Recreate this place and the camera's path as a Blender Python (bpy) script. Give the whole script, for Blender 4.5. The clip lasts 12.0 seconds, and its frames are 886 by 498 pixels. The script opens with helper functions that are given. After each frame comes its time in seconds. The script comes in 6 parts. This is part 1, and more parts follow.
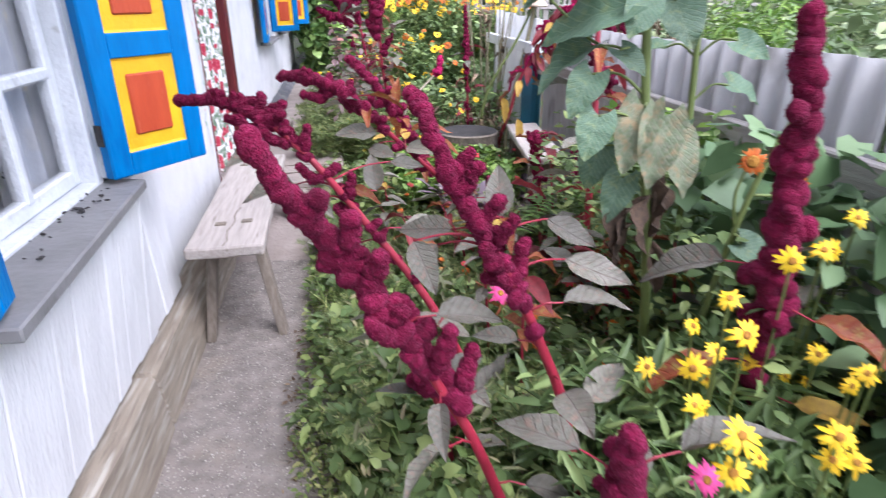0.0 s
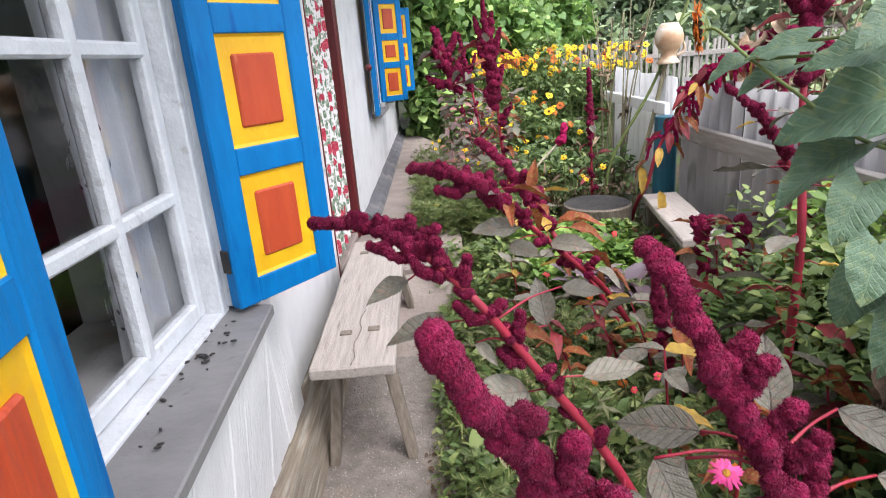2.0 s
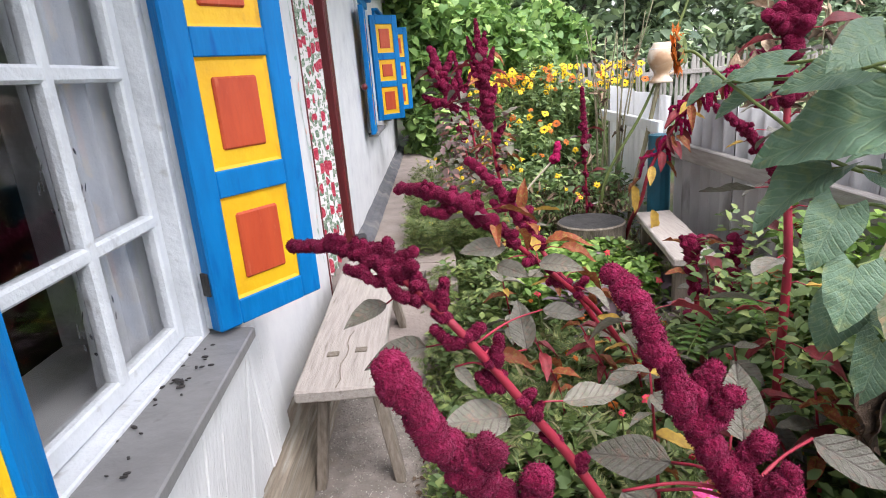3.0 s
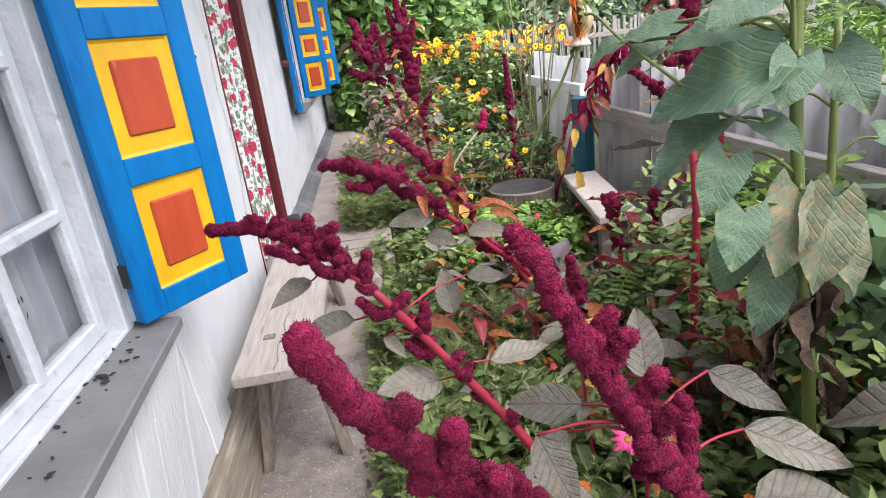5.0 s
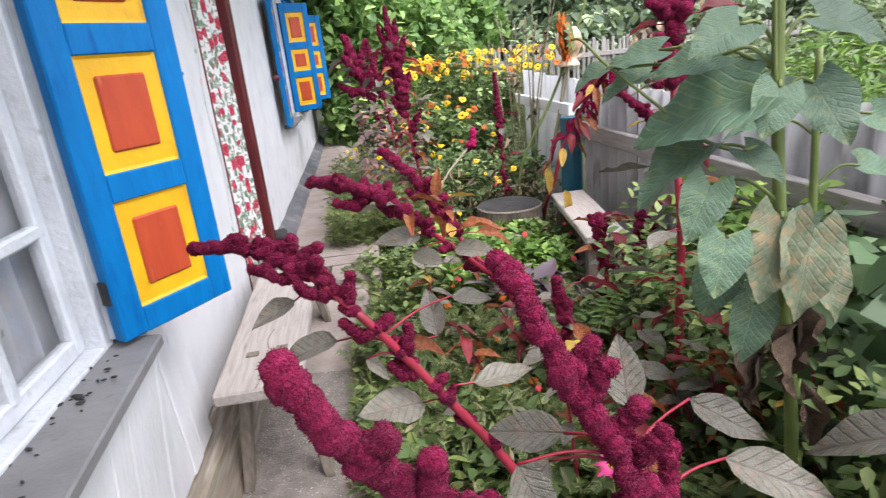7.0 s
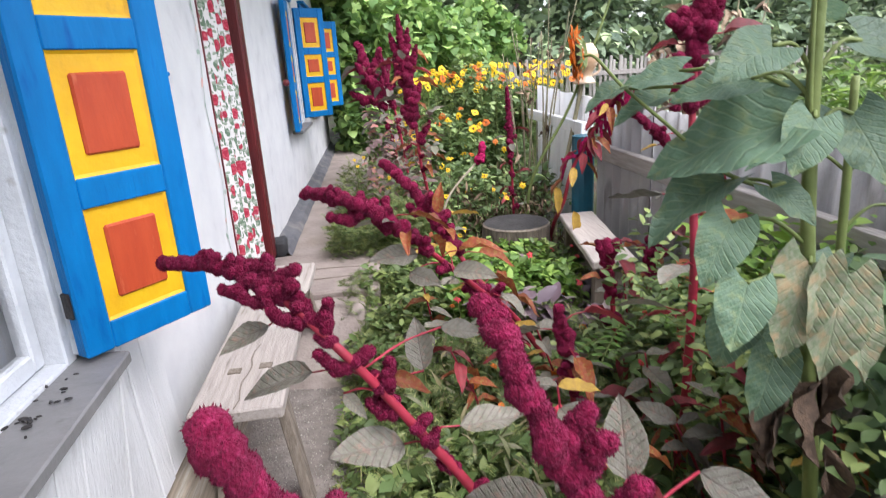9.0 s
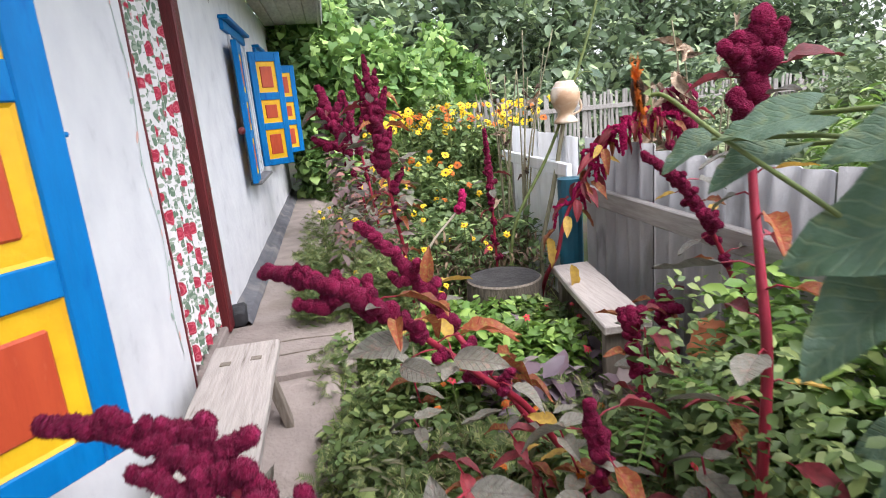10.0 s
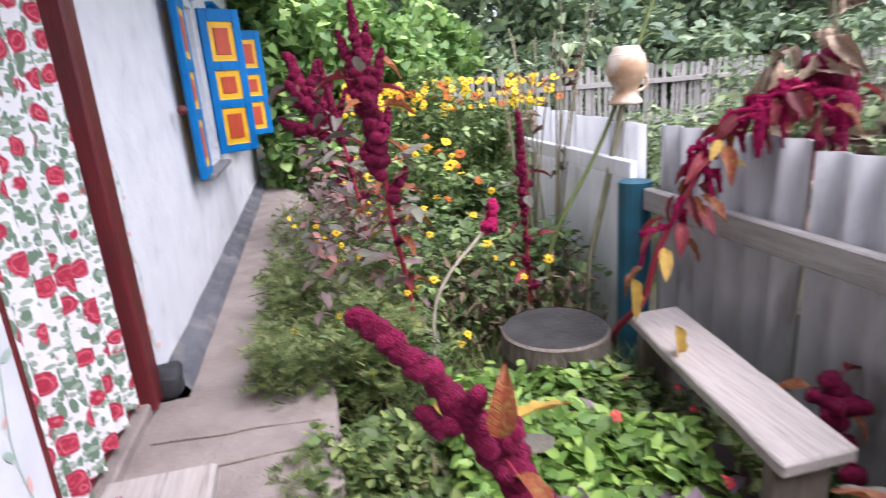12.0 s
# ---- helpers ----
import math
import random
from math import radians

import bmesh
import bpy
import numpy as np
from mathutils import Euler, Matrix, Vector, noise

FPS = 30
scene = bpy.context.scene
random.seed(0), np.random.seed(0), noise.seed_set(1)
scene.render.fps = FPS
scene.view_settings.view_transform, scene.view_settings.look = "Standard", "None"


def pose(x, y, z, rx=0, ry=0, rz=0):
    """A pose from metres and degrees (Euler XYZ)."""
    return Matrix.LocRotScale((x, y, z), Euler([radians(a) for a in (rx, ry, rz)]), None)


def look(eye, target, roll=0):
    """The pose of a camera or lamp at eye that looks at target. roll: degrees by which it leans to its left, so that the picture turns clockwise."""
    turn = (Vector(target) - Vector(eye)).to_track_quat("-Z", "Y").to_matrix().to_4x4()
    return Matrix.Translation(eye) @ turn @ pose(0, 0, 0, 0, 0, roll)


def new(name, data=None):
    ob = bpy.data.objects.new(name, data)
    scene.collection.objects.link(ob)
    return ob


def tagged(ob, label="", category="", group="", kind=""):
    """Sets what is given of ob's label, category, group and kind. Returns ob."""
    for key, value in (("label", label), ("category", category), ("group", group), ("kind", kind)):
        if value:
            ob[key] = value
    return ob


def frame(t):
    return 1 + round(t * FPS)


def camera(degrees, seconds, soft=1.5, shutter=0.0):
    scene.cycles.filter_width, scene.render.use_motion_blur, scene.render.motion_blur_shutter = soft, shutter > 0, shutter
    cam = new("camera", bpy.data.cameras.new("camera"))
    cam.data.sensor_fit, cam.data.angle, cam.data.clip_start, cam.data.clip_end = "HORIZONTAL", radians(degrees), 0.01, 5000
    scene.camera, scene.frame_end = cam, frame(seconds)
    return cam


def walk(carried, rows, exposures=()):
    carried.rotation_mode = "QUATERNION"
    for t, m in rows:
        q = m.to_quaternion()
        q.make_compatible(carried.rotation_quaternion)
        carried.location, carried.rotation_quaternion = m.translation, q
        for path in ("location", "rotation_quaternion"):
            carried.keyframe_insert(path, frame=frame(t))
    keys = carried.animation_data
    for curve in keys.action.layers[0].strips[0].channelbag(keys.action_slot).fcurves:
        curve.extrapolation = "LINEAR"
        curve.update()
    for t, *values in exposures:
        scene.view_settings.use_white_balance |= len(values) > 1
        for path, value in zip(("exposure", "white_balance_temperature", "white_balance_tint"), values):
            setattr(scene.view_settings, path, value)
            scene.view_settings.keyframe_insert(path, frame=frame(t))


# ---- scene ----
cam = camera(73.6, 12.0, soft=1.0, shutter=0.3)
PATH = [
    (0, (0.684, 0.758, 1.301), (0.985, 2.572, 0.513), -0.4),
    (0.5, (0.692, 0.936, 1.304), (0.728, 2.794, 0.564), -2.2),
    (1, (0.604, 1.072, 1.338), (0.596, 2.944, 0.632), -2.0),
    (1.5, (0.554, 1.13, 1.365), (0.598, 3.001, 0.662), -3.1),
    (2, (0.547, 1.153, 1.392), (0.542, 3.054, 0.77), -4.5),
    (2.5, (0.568, 1.161, 1.398), (0.57, 3.078, 0.828), -3.9),
    (3, (0.598, 1.166, 1.399), (0.592, 3.083, 0.83), -4.6),
    (3.5, (0.63, 1.155, 1.405), (0.656, 3.067, 0.82), -5.8),
    (5.5, (0.643, 1.135, 1.392), (0.835, 3.006, 0.71), -7.1),
    (6, (0.634, 1.126, 1.398), (0.785, 3.016, 0.763), -7.3),
    (6.5, (0.629, 1.124, 1.399), (0.766, 3.022, 0.784), -7.0),
    (7, (0.655, 1.148, 1.406), (0.872, 3.034, 0.776), -6.0),
    (7.2, (0.644, 1.149, 1.399), (1.003, 3.017, 0.781), -4.3),
    (8.8, (0.696, 1.235, 1.397), (0.979, 3.109, 0.757), -3.2),
    (9, (0.707, 1.258, 1.402), (0.899, 3.158, 0.808), -3.5),
    (9.5, (0.676, 1.387, 1.414), (0.853, 3.32, 0.934), -2.6),
    (10, (0.675, 1.673, 1.419), (0.997, 3.587, 0.938), -5.0),
    (10.5, (0.718, 1.903, 1.432), (0.835, 3.854, 1.01), -8.8),
    (11, (0.689, 2.145, 1.44), (1.222, 3.992, 0.889), -1.9),
    (11.5, (0.674, 2.466, 1.411), (1.356, 4.256, 0.836), -0.1),
    (12, (0.691, 2.766, 1.405), (1.081, 4.647, 0.849), -4.4),
]
walk(cam, [(t, look(eye, target, roll)) for t, eye, target, roll in PATH],
     [(0.0, 1.82, 5800, 19), (0.5, 1.7, 6000, 17), (1.0, 1.6, 6300, 14), (3.0, 1.62, 6350, 14), (9.5, 1.62, 6250, 15), (10.5, 1.52, 6250, 14), (11.0, 1.3, 6300, 15), (11.5, 1.78, 6050, 17), (12.0, 1.64, 6000, 21)])

# ---- world, sun, exposure ----
world = bpy.data.worlds.new("overcast_sky")
scene.world = world
world.use_nodes = True
wn = world.node_tree.nodes
sky = wn.new("ShaderNodeTexSky")
sky.sky_type, sky.sun_disc = "NISHITA", False
sky.sun_elevation, sky.sun_rotation = radians(60), radians(140)
sky.air_density, sky.dust_density, sky.ozone_density = 1.0, 2.0, 1.0
soften = wn.new("ShaderNodeHueSaturation")
soften.inputs["Saturation"].default_value = 0.3
world.node_tree.links.new(sky.outputs[0], soften.inputs["Color"])
world.node_tree.links.new(soften.outputs[0], wn["Background"].inputs[0])
wn["Background"].inputs[1].default_value = 0.15
sun = new("sun", bpy.data.lights.new("sun", "SUN"))
sun.data.energy, sun.data.angle, sun.data.color = 1.35, radians(50), (1.0, 0.985, 0.97)
sun.matrix_world = look((4.4, -5.2, 11.6), (0, 0, 0))

# ---- materials ----
def material(name, colour, other=None, scale=8.0, rough=0.7, bump=0.2, bump_scale=60.0, stretch=(1, 1, 1), island=0.0,
             metal=0.0, stain=None, stain_scale=2.0, stain_at=0.6, spec=0.4, obj_random=0.0, through_light=0.0, islands=None, veins=None):
    """A procedural surface: two colours mixed by noise, stains at a larger scale, fine relief."""
    m = bpy.data.materials.new(name)
    m.use_nodes = True
    nodes, links = m.node_tree.nodes, m.node_tree.links
    bsdf = nodes["Principled BSDF"]
    bsdf.inputs["Roughness"].default_value, bsdf.inputs["Metallic"].default_value = rough, metal
    bsdf.inputs["Specular IOR Level"].default_value = spec
    co = nodes.new("ShaderNodeTexCoord")
    mp = nodes.new("ShaderNodeMapping")
    mp.inputs["Scale"].default_value = stretch
    links.new(co.outputs["Object"], mp.inputs[0])
    def fac_noise(s, detail=5.0, lo=0.35, hi=0.65):
        n = nodes.new("ShaderNodeTexNoise")
        n.inputs["Scale"].default_value, n.inputs["Detail"].default_value = s, detail
        links.new(mp.outputs[0], n.inputs["Vector"])
        r = nodes.new("ShaderNodeMapRange")
        r.inputs[1].default_value, r.inputs[2].default_value = lo, hi
        links.new(n.outputs[0], r.inputs[0])
        return r.outputs[0], n.outputs[0]
    def mix(a, b, fac):
        x = nodes.new("ShaderNodeMix")
        x.data_type = "RGBA"
        for val, sock in ((a, 6), (b, 7)):
            if isinstance(val, tuple):
                x.inputs[sock].default_value = (*val, 1)
            else:
                links.new(val, x.inputs[sock])
        if isinstance(fac, float):
            x.inputs[0].default_value = fac
        else:
            links.new(fac, x.inputs[0])
        return x.outputs[2]
    other = other or tuple(c * 0.75 for c in colour)
    f, _ = fac_noise(scale)
    col = mix(colour, other, f)
    geo = nodes.new("ShaderNodeNewGeometry")
    if islands:
        ramp = nodes.new("ShaderNodeValToRGB")
        ramp.color_ramp.interpolation = "CONSTANT"
        el = ramp.color_ramp.elements
        el[0].color = (*islands[0][1], 1)
        el[1].position, el[1].color = islands[1][0], (*islands[1][1], 1)
        for p, c in islands[2:]:
            e = el.new(p)
            e.color = (*c, 1)
        links.new(geo.outputs["Random Per Island"], ramp.inputs[0])
        col = mix(ramp.outputs[0], col, 0.3)
    if stain:
        f2, _ = fac_noise(stain_scale, 8.0, stain_at - 0.06, stain_at + 0.1)
        col = mix(col, stain, f2)
    if veins:
        # ribs of a leaf that grows along x: a midrib and slanting side ribs
        def maths(op, a, b=None, c=None):
            q = nodes.new("ShaderNodeMath")
            q.operation = op
            for i, val in enumerate((a, b, c)):
                if isinstance(val, (int, float)):
                    q.inputs[i].default_value = val
                elif val is not None:
                    links.new(val, q.inputs[i])
            return q.outputs[0]
        sep = nodes.new("ShaderNodeSeparateXYZ")
        links.new(co.outputs["Object"], sep.inputs[0])
        off = maths("ABSOLUTE", sep.outputs["Y"])
        bend = maths("MULTIPLY_ADD", maths("POWER", off, 0.8), -0.75, sep.outputs["X"])
        side_rib = maths("SMOOTH_MIN", maths("PINGPONG", maths("MULTIPLY", bend, 8.5), 0.5), 0.16, 0.02)
        rib = maths("MAXIMUM", maths("SUBTRACT", 1.0, maths("DIVIDE", side_rib, 0.15)), maths("SUBTRACT", 1.0, maths("DIVIDE", off, 0.02)))
        rib = maths("MAXIMUM", rib, 0.0)
        col = mix(col, veins, maths("MULTIPLY", rib, 0.4))
        rib_height = rib
    if island or obj_random:
        hsv = nodes.new("ShaderNodeHueSaturation")
        r = nodes.new("ShaderNodeMapRange")
        k = island or obj_random
        r.inputs[3].default_value, r.inputs[4].default_value = 1 - k, 1 + k
        if island:
            links.new(geo.outputs["Random Per Island"], r.inputs[0])
        else:
            links.new(nodes.new("ShaderNodeObjectInfo").outputs["Random"], r.inputs[0])
        links.new(r.outputs[0], hsv.inputs["Value"])
        links.new(col, hsv.inputs["Color"])
        col = hsv.outputs[0]
    links.new(col, bsdf.inputs["Base Color"])
    if bump:
        _, raw = fac_noise(bump_scale, 6.0)
        b = nodes.new("ShaderNodeBump")
        b.inputs["Strength"].default_value, b.inputs["Distance"].default_value = bump, 0.01
        links.new(raw, b.inputs["Height"])
        if veins:
            b2 = nodes.new("ShaderNodeBump")
            b2.inputs["Strength"].default_value, b2.inputs["Distance"].default_value = 0.35, 0.006
            b2.invert = True
            links.new(rib_height, b2.inputs["Height"])
            links.new(b.outputs[0], b2.inputs["Normal"])
            b = b2
        links.new(b.outputs[0], bsdf.inputs["Normal"])
    if through_light:
        tr = nodes.new("ShaderNodeBsdfTranslucent")
        links.new(col, tr.inputs["Color"])
        ms = nodes.new("ShaderNodeMixShader")
        ms.inputs[0].default_value = through_light
        links.new(bsdf.outputs[0], ms.inputs[1])
        links.new(tr.outputs[0], ms.inputs[2])
        links.new(ms.outputs[0], nodes["Material Output"].inputs[0])
    return m

WHITEWASH = material("whitewash", (0.69, 0.69, 0.69), (0.62, 0.62, 0.63), 5, 0.85, 0.6, 18, stain=(0.5, 0.5, 0.5), stain_scale=5.0, stain_at=0.68)
CLADDING = material("whitewashed_boards", (0.74, 0.74, 0.74), (0.67, 0.67, 0.67), 4, 0.85, 0.5, 30, (3, 3, 0.7), stain=(0.58, 0.57, 0.56), stain_scale=7.0, stain_at=0.70)
FRAME_WHITE = material("white_flaking_paint", (0.64, 0.66, 0.68), (0.55, 0.57, 0.59), 14, 0.5, 0.5, 60, (1, 1, 1), stain=(0.33, 0.32, 0.31), stain_scale=20.0, stain_at=0.68)
SILL_GREY = material("grey_sill_paint", (0.215, 0.21, 0.21), (0.175, 0.17, 0.17), 9, 0.5, 0.3, 40, stain=(0.09, 0.085, 0.08), stain_scale=14, stain_at=0.7)
BLUE = material("blue_gloss_paint", (0.0, 0.165, 0.45), (0.0, 0.14, 0.39), 10, 0.5, 0.35, 30, (3, 3, 0.6), spec=0.22, stain=(0.0, 0.08, 0.3), stain_scale=9, stain_at=0.66)
YELLOW = material("yellow_gloss_paint", (0.80, 0.48, 0.012), (0.70, 0.38, 0.01), 9, 0.4, 0.3, 40, stain=(0.5, 0.27, 0.02), stain_scale=16, stain_at=0.67)
ORANGE = material("orange_red_gloss_paint", (0.50, 0.075, 0.026), (0.42, 0.055, 0.02), 9, 0.42, 0.3, 30, (3, 3, 0.6), stain=(0.58, 0.15, 0.07), stain_scale=18, stain_at=0.68)
MAROON = material("maroon_paint", (0.13, 0.014, 0.016), (0.09, 0.01, 0.012), 8, 0.45, 0.3, 50, (4, 4, 0.6))
# the room's dimness is put into this dark colour, used on all its inner surfaces
DARK_INSIDE = material("room_shade_in_colour", (0.10, 0.08, 0.07), (0.05, 0.04, 0.035), 3, 0.9, 0.2)
GLAZE_DARK = material("fired_clay", (0.55, 0.36, 0.22), (0.42, 0.25, 0.14), 10, 0.5, 0.2, 50, stain=(0.66, 0.56, 0.44), stain_scale=7, stain_at=0.5)
TERRACOTTA = material("terracotta", (0.50, 0.17, 0.07), (0.40, 0.12, 0.05), 12, 0.75, 0.2, 60, stain=(0.5, 0.33, 0.24), stain_scale=6, stain_at=0.62)
OLD_WOOD = material("weathered_bench_wood", (0.46, 0.41, 0.37), (0.37, 0.325, 0.29), 6, 0.8, 0.5, 30, (14, 1, 14), stain=(0.18, 0.15, 0.12), stain_scale=4.0, stain_at=0.68)
LEG_WOOD = material("weathered_leg_wood", (0.25, 0.21, 0.17), (0.16, 0.13, 0.10), 6, 0.85, 0.5, 30, (12, 12, 1.2))
BEAM_WOOD = material("plinth_beam_wood", (0.34, 0.285, 0.22), (0.22, 0.18, 0.14), 6, 0.85, 0.6, 30, (12, 1, 12), stain=(0.44, 0.40, 0.34), stain_scale=4, stain_at=0.58)
RAIL_WOOD = material("grey_rail_wood", (0.38, 0.35, 0.325), (0.28, 0.255, 0.235), 6, 0.85, 0.4, 30, (10, 1, 10))
PICKET_WOOD = material("grey_picket_wood", (0.36, 0.34, 0.31), (0.24, 0.22, 0.20), 6, 0.9, 0.4, 30, (8, 8, 1), obj_random=0.25)
SLATE = material("corrugated_cement", (0.45, 0.44, 0.435), (0.36, 0.35, 0.345), 4, 0.85, 0.3, 60, (1, 3, 0.8), stain=(0.2, 0.19, 0.18), stain_scale=3.0, stain_at=0.6, obj_random=0.08)
WHITE_SLATE = material("limewashed_cement", (0.90, 0.90, 0.90), (0.82, 0.82, 0.81), 5, 0.85, 0.4, 40, (1, 4, 0.7), stain=(0.3, 0.28, 0.26), stain_scale=4.0, stain_at=0.69, obj_random=0.06)
TEAL = material("teal_post_paint", (0.02, 0.13, 0.19), (0.02, 0.09, 0.13), 8, 0.5, 0.3)
TAR = material("black_tar", (0.018, 0.018, 0.02), (0.035, 0.035, 0.037), 10, 0.65, 0.6, 40)
STRIP = material("grey_tarred_skirting", (0.085, 0.085, 0.095), (0.14, 0.14, 0.15), 5, 0.8, 0.6, 30, stain=(0.22, 0.21, 0.2), stain_scale=4, stain_at=0.58)
CONCRETE = material("worn_concrete", (0.30, 0.25, 0.222), (0.23, 0.19, 0.17), 6, 0.9, 0.8, 45, stain=(0.22, 0.18, 0.15), stain_scale=3, stain_at=0.6)
SAND = material("trodden_sand", (0.27, 0.235, 0.208), (0.18, 0.155, 0.135), 14, 0.95, 0.9, 90, stain=(0.25, 0.21, 0.17), stain_scale=5, stain_at=0.6)
SOIL = material("garden_soil", (0.075, 0.055, 0.038), (0.045, 0.033, 0.022), 9, 1.0, 1.0, 40, stain=(0.05, 0.075, 0.02), stain_scale=1.5, stain_at=0.5)
STUMP_SIDE = material("stump_bark", (0.16, 0.13, 0.10), (0.09, 0.075, 0.06), 10, 0.95, 0.9, 30, (6, 6, 1))
STUMP_TOP = material("dark_weathered_end_grain", (0.042, 0.039, 0.037), (0.025, 0.023, 0.022), 12, 0.9, 0.7, 50)
LACE = material("lace_curtain", (0.66, 0.67, 0.69), (0.55, 0.56, 0.59), 8, 0.9, 0.2, 90, through_light=0.12)
BLACK_IRON = material("black_iron", (0.02, 0.018, 0.018), (0.035, 0.03, 0.028), 20, 0.6, 0.3)
SOFFIT = material("soffit_boards", (0.58, 0.56, 0.52), (0.44, 0.42, 0.39), 6, 0.85, 0.3, 40, (6, 1, 6))

glass = bpy.data.materials.new("window_glass")
glass.use_nodes = True
gn, gl = glass.node_tree.nodes, glass.node_tree.links
g_clear, g_gloss, g_mix, g_fres = gn.new("ShaderNodeBsdfTransparent"), gn.new("ShaderNodeBsdfGlossy"), gn.new("ShaderNodeMixShader"), gn.new("ShaderNodeFresnel")
g_gloss.inputs["Roughness"].default_value = 0.03
g_fres.inputs[0].default_value = 1.5
gl.new(g_fres.outputs[0], g_mix.inputs[0])
gl.new(g_clear.outputs[0], g_mix.inputs[1])
gl.new(g_gloss.outputs[0], g_mix.inputs[2])
gl.new(g_mix.outputs[0], gn["Material Output"].inputs[0])

# ---- mesh helpers ----
def part(name, bm, mat, parent=None, label="", smooth=False):
    """Link a bmesh as one mesh object, under a parent if given."""
    me = bpy.data.meshes.new(name)
    bm.to_mesh(me)
    bm.free()
    return link_mesh(name, me, mat, parent, label, smooth)

def link_mesh(name, me, mat, parent=None, label="", smooth=False):
    if mat and not me.materials:
        me.materials.append(mat)
    if smooth:
        me.polygons.foreach_set("use_smooth", [True] * len(me.polygons))
    ob = new(name, me)
    if parent:
        ob.parent = parent
    if label:
        ob["label"] = label
    return ob

def raw(verts, faces):
    me = bpy.data.meshes.new("mesh")
    me.from_pydata([tuple(map(float, v)) for v in verts], [], [tuple(map(int, f)) for f in faces])
    return me

def box(x0, x1, y0, y1, z0, z1, bevel=0.004, bm=None, m=None):
    """A bevelled box."""
    own = bmesh.new()
    bmesh.ops.create_cube(own, size=1, matrix=Matrix.Translation(((x0 + x1) / 2, (y0 + y1) / 2, (z0 + z1) / 2)) @ Matrix.Diagonal((x1 - x0, y1 - y0, z1 - z0, 1)))
    if bevel:
        bmesh.ops.bevel(own, geom=own.edges[:], offset=bevel, segments=1, affect="EDGES")
    if m:
        own.transform(m)
    if bm is None:
        return own
    tmp = bpy.data.meshes.new("tmp")
    own.to_mesh(tmp)
    own.free()
    bm.from_mesh(tmp)
    bpy.data.meshes.remove(tmp)
    return bm

def empty(name, x=0, y=0, z=0, rz=0, **tags):
    e = new(name)
    e.matrix_basis = pose(x, y, z, 0, 0, rz)
    return tagged(e, **tags)

def rough_up(bm, amount, scale, keep_z=False):
    for v in bm.verts:
        d = noise.noise_vector(v.co * scale) * amount
        if keep_z:
            d.z = 0
        v.co += d

def tube(points, radii, sides=8):
    """A tapered round tube along points."""
    pts = [Vector(p) for p in points]
    verts, faces = [], []
    side = Vector((0, 1, 0))
    for i, p in enumerate(pts):
        d = (pts[min(i + 1, len(pts) - 1)] - pts[max(i - 1, 0)]).normalized()
        u = d.cross(side)
        if u.length < 0.05:
            u = d.cross(Vector((1, 0, 0)))
        u.normalize()
        w = d.cross(u)
        for k in range(sides):
            a = 2 * math.pi * k / sides
            verts.append(p + (u * math.cos(a) + w * math.sin(a)) * radii[i])
    for i in range(len(pts) - 1):
        for k in range(sides):
            a, b = i * sides + k, i * sides + (k + 1) % sides
            faces.append((a, b, b + sides, a + sides))
    n = len(pts) - 1
    faces.append(tuple(range(sides))[::-1])
    faces.append(tuple(n * sides + k for k in range(sides)))
    return verts, faces

def smooth_line(points, steps=6):
    """Catmull-Rom through points."""
    pts = [Vector(p) for p in points]
    if len(pts) < 3:
        return [pts[0].lerp(pts[-1], i / steps) for i in range(steps + 1)]
    out = []
    ext = [pts[0] * 2 - pts[1]] + pts + [pts[-1] * 2 - pts[-2]]
    for i in range(1, len(ext) - 2):
        a, b, c, d = ext[i - 1:i + 3]
        for s in range(steps):
            t = s / steps
            out.append(0.5 * ((2 * b) + (c - a) * t + (2 * a - 5 * b + 4 * c - d) * t * t + (3 * b - a - 3 * c + d) * t ** 3))
    out.append(pts[-1])
    return out

# ---- ground and path ----
def gridded(x0, x1, y0, y1, nx, ny, height):
    verts = [(x0 + (x1 - x0) * i / nx, y0 + (y1 - y0) * j / ny) for j in range(ny + 1) for i in range(nx + 1)]
    verts = [(x, y, height(x, y)) for x, y in verts]
    faces = [(j * (nx + 1) + i, j * (nx + 1) + i + 1, (j + 1) * (nx + 1) + i + 1, (j + 1) * (nx + 1) + i) for j in range(ny) for i in range(nx)]
    return raw(verts, faces)

ground = link_mesh("ground", raw([(-400, -400, -0.03), (400, -400, -0.03), (400, 400, -0.03), (-400, 400, -0.03)], [(0, 1, 2, 3)]), SOIL)
tagged(ground, "dark garden soil with weeds reaching to the horizon", "ground", kind="structure")

def path_height(x, y):
    edge = max(0.0, x - 0.5) * 0.25
    return 0.012 * noise.noise(Vector((x * 5, y * 5, 0))) + 0.004 * noise.noise(Vector((x * 30, y * 30, 3))) - edge
path = link_mesh("pavement", gridded(-0.05, 0.72, -2.5, 4.4, 50, 420, path_height), SAND, smooth=True)
tagged(path, "sandy trodden footpath of grit along the house wall", "path", kind="structure")

# ---- house ----
FACE, BACK = -0.035, -0.42
BASE, EAVE = 0.24, 2.62

def wall_slab(bm, y0, y1, z0, z1):
    box(BACK, FACE, y0, y1, z0, z1, 0.0, bm)

